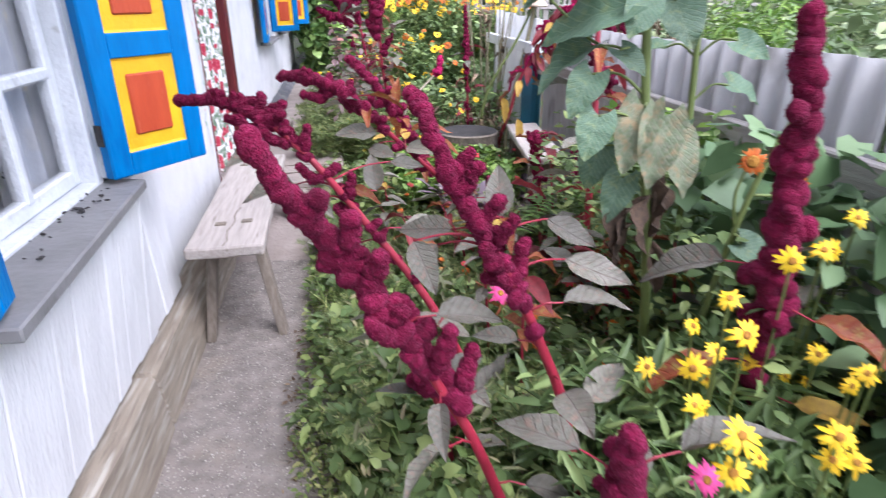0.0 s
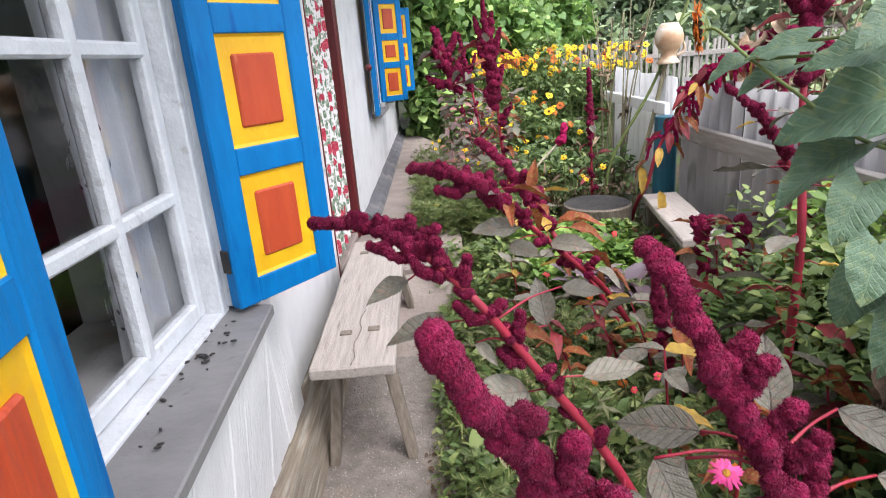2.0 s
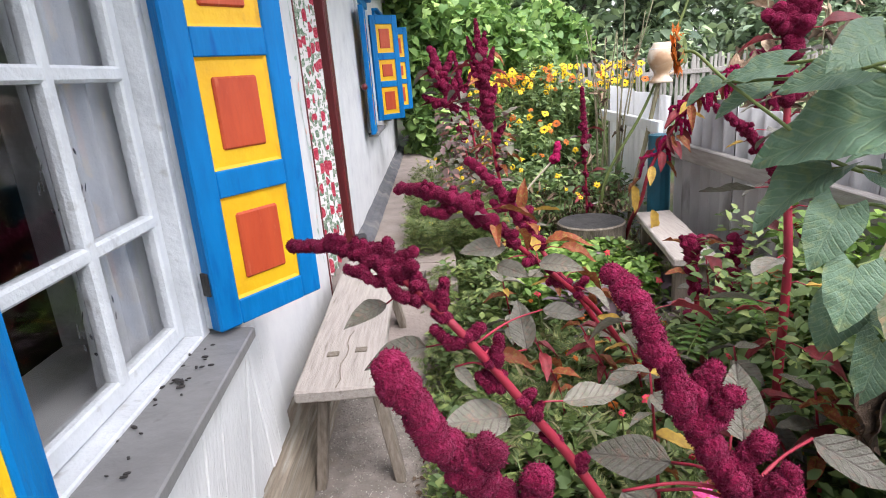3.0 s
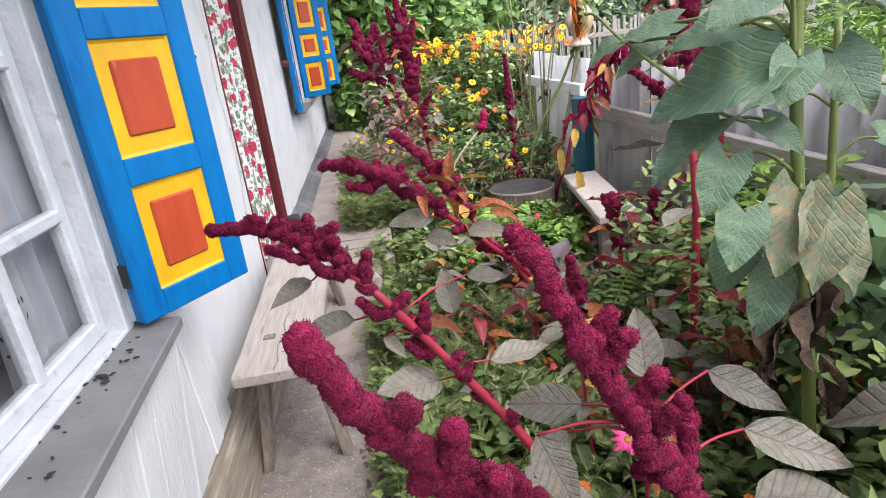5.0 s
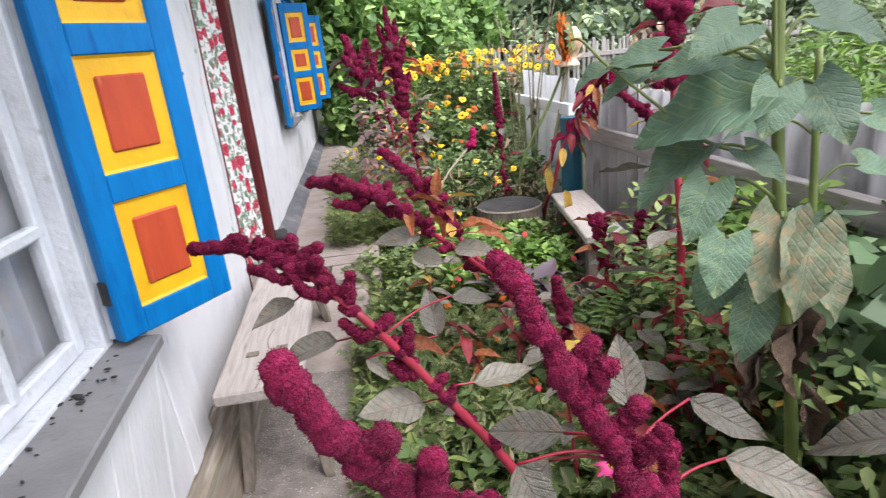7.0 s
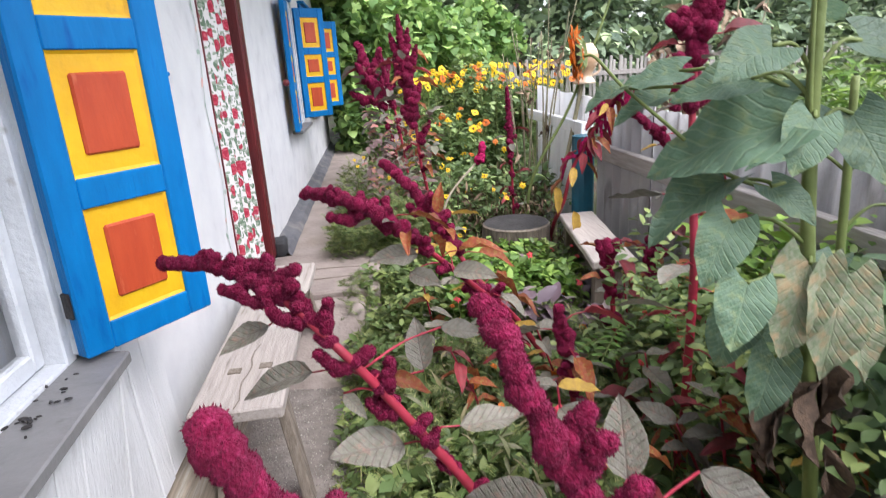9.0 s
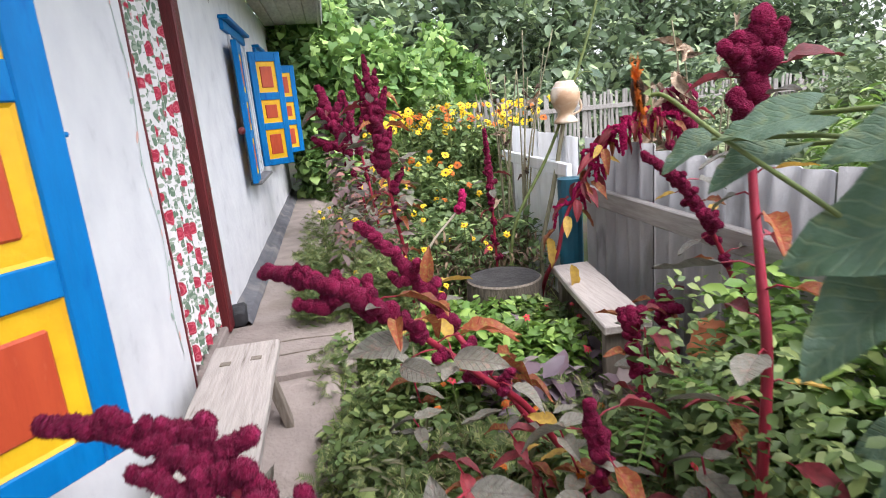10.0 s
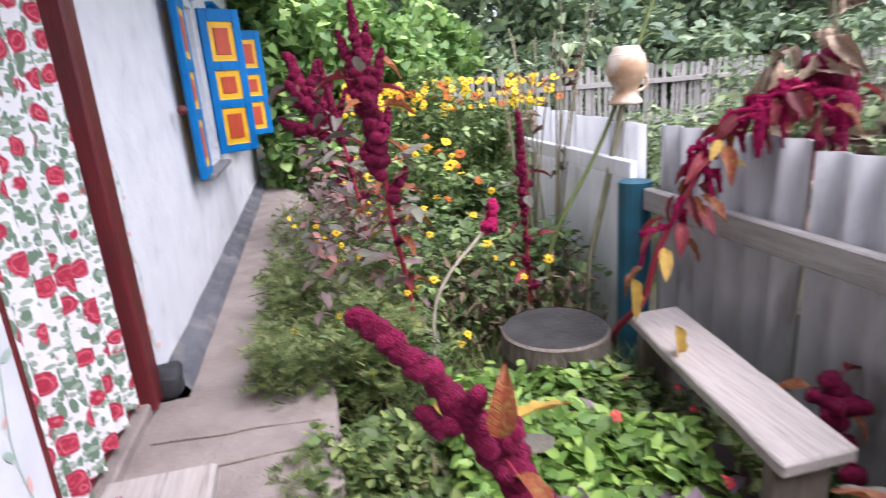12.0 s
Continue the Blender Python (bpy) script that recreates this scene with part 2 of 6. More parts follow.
wall_bm = bmesh.new()
OPENINGS = [(1.82, 2.60, 0.79, 1.88), (4.22, 5.0, 0.30, 2.2), (6.9, 7.75, 0.89, 2.06), (8.8, 9.55, 0.89, 2.06)]
edge = -3.0
for y0, y1, z0, z1 in OPENINGS:
    wall_slab(wall_bm, edge, y0, BASE, EAVE)
    wall_slab(wall_bm, y0, y1, BASE, z0)
    wall_slab(wall_bm, y0, y1, z1, EAVE)
    edge = y1
wall_slab(wall_bm, edge, 11.3, BASE, EAVE)
bmesh.ops.remove_doubles(wall_bm, verts=wall_bm.verts[:], dist=0.0005)
wall = tagged(part("wall_east", wall_bm, WHITEWASH), "whitewashed uneven plaster wall of an old cottage", "wall", kind="structure")

def end_wall(name, x0, x1, y0, y1, z0, z1, label, mat=WHITEWASH):
    return tagged(part(name, box(x0, x1, y0, y1, z0, z1, 0.0), mat), label, "wall", kind="structure")
end_wall("wall_south", -5.0, BACK, -3.0, -2.8, 0, EAVE, "whitewashed gable wall of the cottage")
end_wall("wall_north", -5.0, BACK, 11.1, 11.3, 0, EAVE, "whitewashed gable wall of the cottage")
end_wall("wall_west", -5.0, -4.8, -2.8, 11.1, 0, EAVE, "whitewashed rear wall of the cottage")
# inner walls, floor and ceiling coloured dark to imitate an unlit room
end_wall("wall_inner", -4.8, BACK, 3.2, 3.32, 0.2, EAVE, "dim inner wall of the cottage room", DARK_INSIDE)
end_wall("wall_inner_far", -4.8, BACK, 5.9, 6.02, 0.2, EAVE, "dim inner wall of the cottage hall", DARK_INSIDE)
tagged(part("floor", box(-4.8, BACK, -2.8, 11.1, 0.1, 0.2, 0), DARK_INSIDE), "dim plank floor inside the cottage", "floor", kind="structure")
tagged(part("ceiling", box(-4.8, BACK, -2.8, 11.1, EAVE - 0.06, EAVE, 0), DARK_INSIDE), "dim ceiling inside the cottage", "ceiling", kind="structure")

# lower wall: whitewashed upright boards, leaning out a little under the sill
cladding = tagged(new("wall_cladding"), "whitewashed upright boards below the window sill", "wall cladding", kind="structure")
y = -2.6
rng = random.Random(4)
while y < 3.0:
    w = rng.uniform(0.085, 0.13)
    w = min(w, 3.08 - y)
    bm = box(-0.03, 0.0, y + 0.0012, y + w - 0.0012, 0.24 + rng.uniform(-0.01, 0.006), 0.785, 0.003)
    for v in bm.verts:
        out = 0.062 if v.co.y < 2.6 else 0.062 - 0.085 * min(1, (v.co.y - 2.6) / 0.15)
        v.co.x += (v.co.z - 0.25) / 0.54 * out + 0.002 * math.sin(y * 37)
    part("board", bm, CLADDING, cladding)
    y += w

# plinth beam along the foot of the wall
bm = bmesh.new()
for y0, y1, dx in ((-2.6, 1.3, 0.0), (1.304, 2.44, 0.006), (2.446, 4.16, 0.0)):
    box(-0.12, 0.055 + dx, y0, y1, -0.05, 0.215, 0.012, bm)
bmesh.ops.subdivide_edges(bm, edges=[e for e in bm.edges if e.calc_length() > 0.5], cuts=14, use_grid_fill=True)
for v in bm.verts:
    v.co += noise.noise_vector(v.co * 6) * 0.008
    v.co.x += (0.1 - v.co.z) * 0.12
tagged(part("trim_plinth", bm, BEAM_WOOD), "weathered wooden beam along the foot of the wall", "plinth", kind="structure")

# tarred skirting past the door
bm = bmesh.new()
n = 60
prof = [(-0.09, 0.33), (-0.03, 0.30), (0.0, 0.262), (0.045, 0.255), (0.07, 0.215), (0.085, 0.05)]
rows = []
for j in range(n + 1):
    yy = 5.2 + 6.1 * j / n
    rows.append([bm.verts.new((px + 0.01 * noise.noise(Vector((yy * 3, k, 0))), yy, pz + 0.012 * noise.noise(Vector((yy * 2.5, k * 3, 5))))) for k, (px, pz) in enumerate(prof)])
for j in range(n):
    for k in range(len(prof) - 1):
        bm.faces.new((rows[j][k], rows[j][k + 1], rows[j + 1][k + 1], rows[j + 1][k]))
tagged(part("baseboard", bm, STRIP), "grey tarred sloping skirting at the wall's foot", "skirting", kind="structure")
bm = box(-0.05, 0.06, 5.07, 5.2, 0.25, 0.365, 0.018)
bmesh.ops.subdivide_edges(bm, edges=bm.edges[:], cuts=2, use_grid_fill=True)
rough_up(bm, 0.012, 14)
tagged(part("black_block", bm, TAR, smooth=True), "black tarred block beside the door post", "block")

# slab before the door and the path beyond it
bm = box(-0.10, 0.66, 4.32, 5.06, 0.0, 0.262, 0.012)
bmesh.ops.subdivide_edges(bm, edges=[e for e in bm.edges if e.calc_length() > 0.3], cuts=8, use_grid_fill=True)
rough_up(bm, 0.008, 8)
tagged(part("door_step", bm, CONCRETE), "worn concrete door step with cracks and grit", "step", kind="structure")
for k, (y0, y1, x0, x1) in enumerate(((4.52, 4.56, 0.0, 0.66), (4.74, 4.70, 0.02, 0.6))):
    v, f = tube(smooth_line([(x0 + (x1 - x0) * u, y0 + (y1 - y0) * u + 0.02 * noise.noise(Vector((u * 6, k, 1))), 0.2645) for u in (0, 0.2, 0.4, 0.6, 0.8, 1)], 4), [0.0035] * 21, 5)
    tagged(link_mesh("crack", raw(v, f), LEG_WOOD), "thin dark crack across the door step", "crack", kind="structure")
tagged(part("threshold", box(-0.21, -0.022, 4.226, 4.984, 0.2, 0.309, 0.008), CONCRETE), "worn concrete threshold under the curtain", "threshold", kind="structure")
def far_path(x, y):
    return 0.215 - 0.14 * max(0.0, min(1.0, (x - 0.35) / 0.35)) + 0.012 * noise.noise(Vector((x * 5, y * 4, 2)))
tagged(link_mesh("path", gridded(0.07, 0.58, 5.07, 11.5, 20, 200, far_path), CONCRETE, smooth=True), "grey worn concrete path along the wall", "path", kind="structure")

def apron_height(x, y):
    return 0.235 * min(1.0, max(0.0, (y - 3.75) / 0.5)) - 0.01 + 0.014 * noise.noise(Vector((x * 7, y * 7, 4))) - max(0.0, x - 0.55) * 0.8
tagged(link_mesh("pavement", gridded(0.02, 0.75, 3.72, 4.34, 40, 40, apron_height), CONCRETE, smooth=True), "worn ramp of earth and concrete up to the door step", "ramp", kind="structure")

# roof: soffit boards, fascia, slope
soffit = tagged(new("soffit"), "pale weathered boards under the eave", "soffit", kind="structure")
for k in range(5):
    x0 = -0.03 + k * 0.142
    part("board", box(x0 + 0.002, x0 + 0.139, -3.2, 10.6 - 0.05 * (k % 2), EAVE + 0.004 * (k % 3), EAVE + 0.03, 0.004), SOFFIT, soffit)
part("fascia", box(0.68, 0.71, -3.2, 10.65, EAVE - 0.05, EAVE + 0.12, 0.004), SOFFIT, soffit)
roof = raw([(0.76, -3.3, EAVE + 0.06), (0.76, 11.6, EAVE + 0.06), (-2.6, 11.6, 4.4), (-2.6, -3.3, 4.4), (-5.9, -3.3, EAVE + 0.06), (-5.9, 11.6, EAVE + 0.06)], [(0, 1, 2, 3), (3, 2, 5, 4)])
roof_ob = tagged(link_mesh("roof", roof, SLATE), "grey corrugated cottage roof", "roof", kind="structure")
sol = roof_ob.modifiers.new("thickness", "SOLIDIFY")
sol.thickness = 0.04

# ---- windows ----
def window(number, y0, y1, z0, z1, mullions, transoms, label):
    """A white painted wooden window in its opening."""
    win = empty("window_%d" % number, 0, 0, 0, label=label, category="window", kind="structure")
    bm = bmesh.new()
    xf, xb = FACE + 0.006, -0.14
    for a in ((y0, y0 + 0.045, z0, z1), (y1 - 0.045, y1, z0, z1), (y0 + 0.045, y1 - 0.045, z1 - 0.045, z1), (y0 + 0.045, y1 - 0.045, z0, z0 + 0.02)):
        box(xb, xf, *a, 0.004, bm)
    # outer casing
    for a in ((y0 - 0.05, y0 + 0.012, z0 + 0.02, z1 + 0.03), (y1 - 0.012, y1 + 0.05, z0 + 0.02, z1 + 0.03)):
        box(FACE - 0.002, FACE + 0.024, *a, 0.004, bm)
    part("window_frame", bm, FRAME_WHITE, win)
    ya, yb, za, zb = y0 + 0.05, y1 - 0.05, z0 + 0.022, z1 - 0.05
    bm = bmesh.new()
    for a in ((ya, ya + 0.04, za, zb), (yb - 0.04, yb, za, zb), (ya + 0.04, yb - 0.04, za, za + 0.045), (ya + 0.04, yb - 0.04, zb - 0.04, zb)):
        box(-0.105, -0.07, *a, 0.005, bm)
    for m in mullions:
        box(-0.104, -0.066, m - 0.016, m + 0.016, za + 0.03, zb - 0.03, 0.006, bm)
    for t in transoms:
        box(-0.102, -0.068, ya + 0.03, yb - 0.03, t - 0.016, t + 0.016, 0.006, bm)
    part("sash", bm, FRAME_WHITE, win, "white flaking sash bars")
    cols, rws = [ya + 0.03] + list(mullions) + [yb - 0.03], [za + 0.03] + list(transoms) + [zb - 0.03]
    for c0, c1 in zip(cols, cols[1:]):
        for r0, r1 in zip(rws, rws[1:]):
            p = link_mesh("pane", raw([(-0.088, c0, r0), (-0.088, c1, r0), (-0.088, c1, r1), (-0.088, c0, r1)], [(0, 1, 2, 3)]), glass, win)
            p.visible_shadow = False
    return win

w1 = window(1, 1.82, 2.60, 0.79, 1.88, (2.255,), (1.12, 1.45), "old white wooden casement window with small panes")
window(2, 6.9, 7.75, 0.89, 2.06, (7.325,), (1.25, 1.6), "white wooden cottage window with small panes")
window(3, 8.8, 9.55, 0.89, 2.06, (9.175,), (1.25, 1.6), "white wooden cottage window with small panes")

def sill(y0, y1, z, out, mat, label):
    bm = box(-0.075, out, y0, y1, z - 0.028, z + 0.002, 0.004)
    for v in bm.verts:
        if v.co.x > 0 and y0 < 3:
            v.co.x -= (v.co.y - y0) / (y1 - y0) * 0.05
            v.co.z -= 0.008
    tagged(part("window_sill", bm, mat), label, "window sill", kind="structure")
sill(1.72, 2.625, 0.80, 0.128, SILL_GREY, "grey painted wide window sill with dirt and dead insects")
sill(6.86, 7.8, 0.9, 0.06, SILL_GREY, "grey painted window sill of the farther window")
sill(8.76, 9.6, 0.9, 0.06, SILL_GREY, "grey painted window sill of the last window")

# crumbs and dead insects on the sill
rng = random.Random(9)
crumbs = bmesh.new()
for k in range(28):
    cy = rng.uniform(2.0, 2.55) if k < 14 else rng.choice((2.52, 2.42, 2.36, 2.3)) + rng.uniform(-0.04, 0.04)
    s = rng.uniform(0.0025, 0.006)
    bmesh.ops.create_icosphere(crumbs, subdivisions=1, radius=s, matrix=Matrix.Translation((rng.uniform(-0.03, 0.05), cy, 0.804)) @ Matrix.Rotation(rng.uniform(0, 3), 4, "Z") @ Matrix.Diagonal((1.9, 0.9, 0.7, 1)))
tagged(part("crumbs", crumbs, BLACK_IRON), "dark crumbs and dead insects lying on the sill", "debris", kind="stuff")

# blue cornices over the farther windows
for y0, y1 in ((6.55, 7.75), (8.6, 9.6)):
    c = empty("window_cornice", FACE, (y0 + y1) / 2, 2.08, label="blue wooden cornice board over a window", category="cornice", group="window cornices")
    h = (y1 - y0) / 2
    part("board", box(0.0, 0.03, -h, h, 0, 0.07, 0.004), BLUE, c)
    part("cap", box(0.0, 0.075, -h - 0.03, h + 0.03, 0.07, 0.1, 0.006), BLUE, c)

# shutters
def shutter(hx, hy, hz, angle, face, width, height, panels, label):
    """A panelled shutter. angle: its turn from the x axis; face: the side on which the painted panels lie."""
    s = empty("shutter", hx, hy, hz, angle, label=label, category="shutter", group="painted window shutters")
    t, st = 0.042, 0.068
    f = lambda a, b: (min(a * face, b * face), max(a * face, b * face))
    bm = bmesh.new()
    box(0.0, st, *f(0, -t), 0, height, 0.005, bm)
    box(width - st, width, *f(0, -t), 0, height, 0.005, bm)
    edges_z = [0.0] + [z for p in panels for z in p] + [height]
    for a, b in zip(edges_z[::2], edges_z[1::2]):
        box(st - 0.001, width - st + 0.001, *f(-0.001, -t + 0.001), a, b, 0.003, bm)
    part("frame", bm, BLUE, s, "blue glossy stiles and rails")
    for a, b in panels:
        bm = box(st - 0.002, width - st + 0.002, *f(-0.012, -t + 0.006), a - 0.002, b + 0.002, 0.0)
        front = max(bm.faces, key=lambda q: -q.calc_center_median().y * face)
        bmesh.ops.inset_region(bm, faces=[front], thickness=0.014, depth=-0.006)
        p = part("panel", bm, YELLOW, s, "yellow recessed panel")
        inset = 0.046
        part("field", box(st + inset * 0.85, width - st - inset * 0.85, *f(-0.02, -0.0375), a + inset, b - inset, 0.005), ORANGE, p, "raised orange-red field")
    for hzz in (height * 0.12, height * 0.88):
        bm = box(-0.007, 0.006, *f(-0.004, -0.03), hzz - 0.03, hzz + 0.03, 0.002)
        part("hinge", bm, BLACK_IRON, s, "painted iron hinge")
    bm = bmesh.new()
    bmesh.ops.create_cone(bm, cap_ends=True, segments=8, radius1=0.006, radius2=0.005, depth=0.03, matrix=Matrix.Translation((width, -0.02 * face, height * 0.57)) @ Matrix.Rotation(radians(90), 4, "Y"))
    part("catch", bm, BLUE, s, "small painted catch peg")
    return s

NEAR3 = [(0.066, 0.332), (0.399, 0.665), (0.732, 0.998)]
FAR3 = [(0.06, 0.345), (0.41, 0.63), (0.70, 0.99)]
shutter(-0.013, 2.564 + 0.01, 0.812, 54, 1, 0.345, 1.065, NEAR3, "open blue shutter with yellow and orange-red panels beside the window")
shutter(0.05, 1.795, 0.812, -80, -1, 0.345, 1.065, NEAR3, "blue shutter with yellow and orange-red panels, folded back")
shutter(-0.02, 7.78, 0.95, 38, 1, 0.345, 1.08, FAR3, "open blue shutter with three yellow and orange panels")
shutter(0.01, 6.89, 0.92, -87, -1, 0.38, 1.08, FAR3, "blue shutter folded back along the wall")
shutter(-0.02, 9.58, 0.95, 36, 1, 0.385, 1.08, FAR3, "open blue shutter of the last window")
shutter(0.01, 8.78, 0.93, -87, -1, 0.335, 1.08, FAR3, "blue shutter folded back along the wall")

# knob that holds the far shutter
knob = bmesh.new()
bmesh.ops.create_uvsphere(knob, u_segments=12, v_segments=8, radius=0.035, matrix=Matrix.Translation((0.03, 6.36, 1.335)) @ Matrix.Diagonal((0.8, 1.5, 0.8, 1)))
tagged(part("shutter_stop", knob, MAROON, smooth=True), "dark wooden turn-button holding the shutter", "shutter stop")

# lace curtain and dim room behind the first window
def drape(y0, y1, z0, z1, x, folds, depth, nx, nz, seed):
    verts, faces = [], []
    for j in range(nz + 1):
        for i in range(nx + 1):
            u, v = i / nx, j / nz
            yy = y0 + (y1 - y0) * u
            ph = noise.noise(Vector((u * 3, v * 1.5, seed))) * 2.2
            verts.append((x + depth * math.sin(u * folds * 6.283 + ph) * (0.5 + 0.5 * (1 - v)), yy + 0.01 * noise.noise(Vector((u * 9, v * 4, seed + 2))), z0 + (z1 - z0) * v + 0.008 * math.sin(u * folds * 6.283 * 2) * (1 - v)))
    for j in range(nz):
        for i in range(nx):
            a = j * (nx + 1) + i
            faces.append((a, a + 1, a + nx + 2, a + nx + 1))
    return raw(verts, faces)

lace = empty("lace_curtain", -0.135, 2.2, 0.82, label="white lace net curtain with cut-out sprigs behind the window", category="curtain")
left = link_mesh("net", drape(0.06, 0.42, 0, 1.0, 0, 4, 0.018, 60, 40, 3.0), LACE, lace, smooth=True)
right = link_mesh("net", drape(-0.34, -0.24, 0, 1.0, 0.01, 2, 0.015, 24, 40, 6.0), LACE, lace, smooth=True)
# dark flat flecks before the uncut net imitate room shade seen through eyelets
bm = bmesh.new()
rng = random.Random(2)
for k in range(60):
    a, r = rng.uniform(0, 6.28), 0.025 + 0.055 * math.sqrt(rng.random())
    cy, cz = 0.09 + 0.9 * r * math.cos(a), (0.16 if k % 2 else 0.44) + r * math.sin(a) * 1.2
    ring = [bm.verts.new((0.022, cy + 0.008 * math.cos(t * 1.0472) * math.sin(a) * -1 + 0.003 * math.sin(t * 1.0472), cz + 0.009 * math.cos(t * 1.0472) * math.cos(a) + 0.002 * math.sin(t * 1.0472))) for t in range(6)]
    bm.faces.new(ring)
tagged(part("eyelets", bm, material("eyelet_shade", (0.06, 0.06, 0.07), rough=0.9, bump=0), lace, "dark flecks imitating shaded cut-out sprigs"), kind="stuff")
room_tab = empty("room_table", -0.75, 2.1, 0.2, label="dim table with a patterned cloth inside the window", category="table")
part("cloth", box(-0.22, 0.22, -0.5, 0.45, 0.58, 0.6, 0.01), material("patterned_cloth", (0.55, 0.55, 0.58), (0.10, 0.13, 0.25), 40, 0.9, 0.2, islands=None), room_tab, "white and blue patterned tablecloth")
for lx in (-0.18, 0.18):
    for ly in (-0.42, 0.38):
        part("leg", box(lx - 0.025, lx + 0.025, ly - 0.025, ly + 0.025, 0, 0.585, 0.004), LEG_WOOD, room_tab)

# ---- doorway ----
door = tagged(new("door_1"), "dark maroon door frame with the door standing open", "door frame", kind="structure")
part("jamb", box(-0.2, -0.004, 4.962, 5.085, 0.27, 2.2, 0.008), MAROON, door, "maroon painted post")
part("jamb", box(-0.2, -0.03, 4.20, 4.225, 0.27, 2.2, 0.006), MAROON, door)
part("lintel", box(-0.2, -0.02, 4.226, 4.961, 2.13, 2.2, 0.006), MAROON, door)
part("sill", box(-0.2, -0.07, 4.227, 4.983, 0.285, 0.33, 0.006), MAROON, door)

rose = bpy.data.materials.new("rose_print_cotton")
rose.use_nodes = True
rn, rl = rose.node_tree.nodes, rose.node_tree.links
rb = rn["Principled BSDF"]
rb.inputs["Roughness"].default_value = 0.95
rc = rn.new("ShaderNodeTexCoord")
def vor(scale, off, stretch=(1, 1, 1)):
    mp = rn.new("ShaderNodeMapping")
    mp.inputs["Location"].default_value, mp.inputs["Scale"].default_value = off, stretch
    rl.new(rc.outputs["Object"], mp.inputs[0])
    wob = rn.new("ShaderNodeTexNoise")
    wob.inputs["Scale"].default_value = 22
    rl.new(mp.outputs[0], wob.inputs["Vector"])
    add = rn.new("ShaderNodeMixRGB")
    add.blend_type, add.inputs[0].default_value = "ADD", 0.035
    rl.new(mp.outputs[0], add.inputs[1])
    rl.new(wob.outputs["Color"], add.inputs[2])
    v = rn.new("ShaderNodeTexVoronoi")
    v.inputs["Scale"].default_value, v.inputs["Randomness"].default_value = scale, 0.8
    rl.new(add.outputs[0], v.inputs["Vector"])
    return v
def ramp(src, stops):
    r = rn.new("ShaderNodeValToRGB")
    r.color_ramp.interpolation = "LINEAR"
    for k, (p, c) in enumerate(stops):
        e = r.color_ramp.elements[k] if k < 2 else r.color_ramp.elements.new(p)
        e.position, e.color = p, (c, c, c, 1)
    rl.new(src, r.inputs[0])
    return r.outputs[0]
def over(a, b, fac):
    x = rn.new("ShaderNodeMix")
    x.data_type = "RGBA"
    for val, k in ((a, 6), (b, 7)):
        if isinstance(val, tuple):
            x.inputs[k].default_value = (*val, 1)
        else:
            rl.new(val, x.inputs[k])
    rl.new(fac, x.inputs[0])
    return x.outputs[2]
leaves_v, leaves_w = vor(24, (3.1, 1.7, 0.4), (1, 1.7, 0.8)), vor(27, (9.1, 4.7, 2.4), (1, 0.8, 1.6))
blooms = vor(10.5, (0.3, 0.8, 0.2), (0.3, 1.25, 1))
petals = vor(60, (1, 1, 1), (0.4, 1, 1))
c1 = over((0.72, 0.70, 0.69), (0.14, 0.21, 0.14), ramp(leaves_v.outputs[0], [(0.42, 1), (0.48, 0)]))
c1 = over(c1, (0.30, 0.36, 0.28), ramp(leaves_w.outputs[0], [(0.33, 1), (0.40, 0)]))
red = over((0.52, 0.055, 0.09), (0.36, 0.022, 0.05), ramp(petals.outputs[0], [(0.25, 0), (0.5, 1)]))
red = over(red, (0.62, 0.14, 0.17), ramp(blooms.outputs[0], [(0.2, 0), (0.22, 1), (0.25, 0)]))
rl.new(over(c1, red, ramp(blooms.outputs[0], [(0.31, 1), (0.36, 0)])), rb.inputs["Base Color"])
curtain = empty("door_curtain", -0.068, 4.23, 0.335, label="cotton door curtain printed with red roses and green leaves", category="curtain")
link_mesh("cloth", drape(0, 0.75, 0, 1.74, 0, 6, 0.03, 130, 60, 1.0), rose, curtain, smooth=True)
v, f = tube([(0, -0.02, 1.735), (0, 0.75, 1.735)], [0.008, 0.008], 8)
link_mesh("rod", raw(v, f), LEG_WOOD, curtain, "thin curtain rod")

# painted sprays on the plaster beside the doorway
SPRAY_GREEN = material("faded_green_paint", (0.30, 0.42, 0.33), (0.45, 0.52, 0.46), 20, 0.9, 0.1)
SPRAY_PINK = material("faded_pink_paint", (0.72, 0.38, 0.33), (0.74, 0.5, 0.44), 20, 0.9, 0.1)
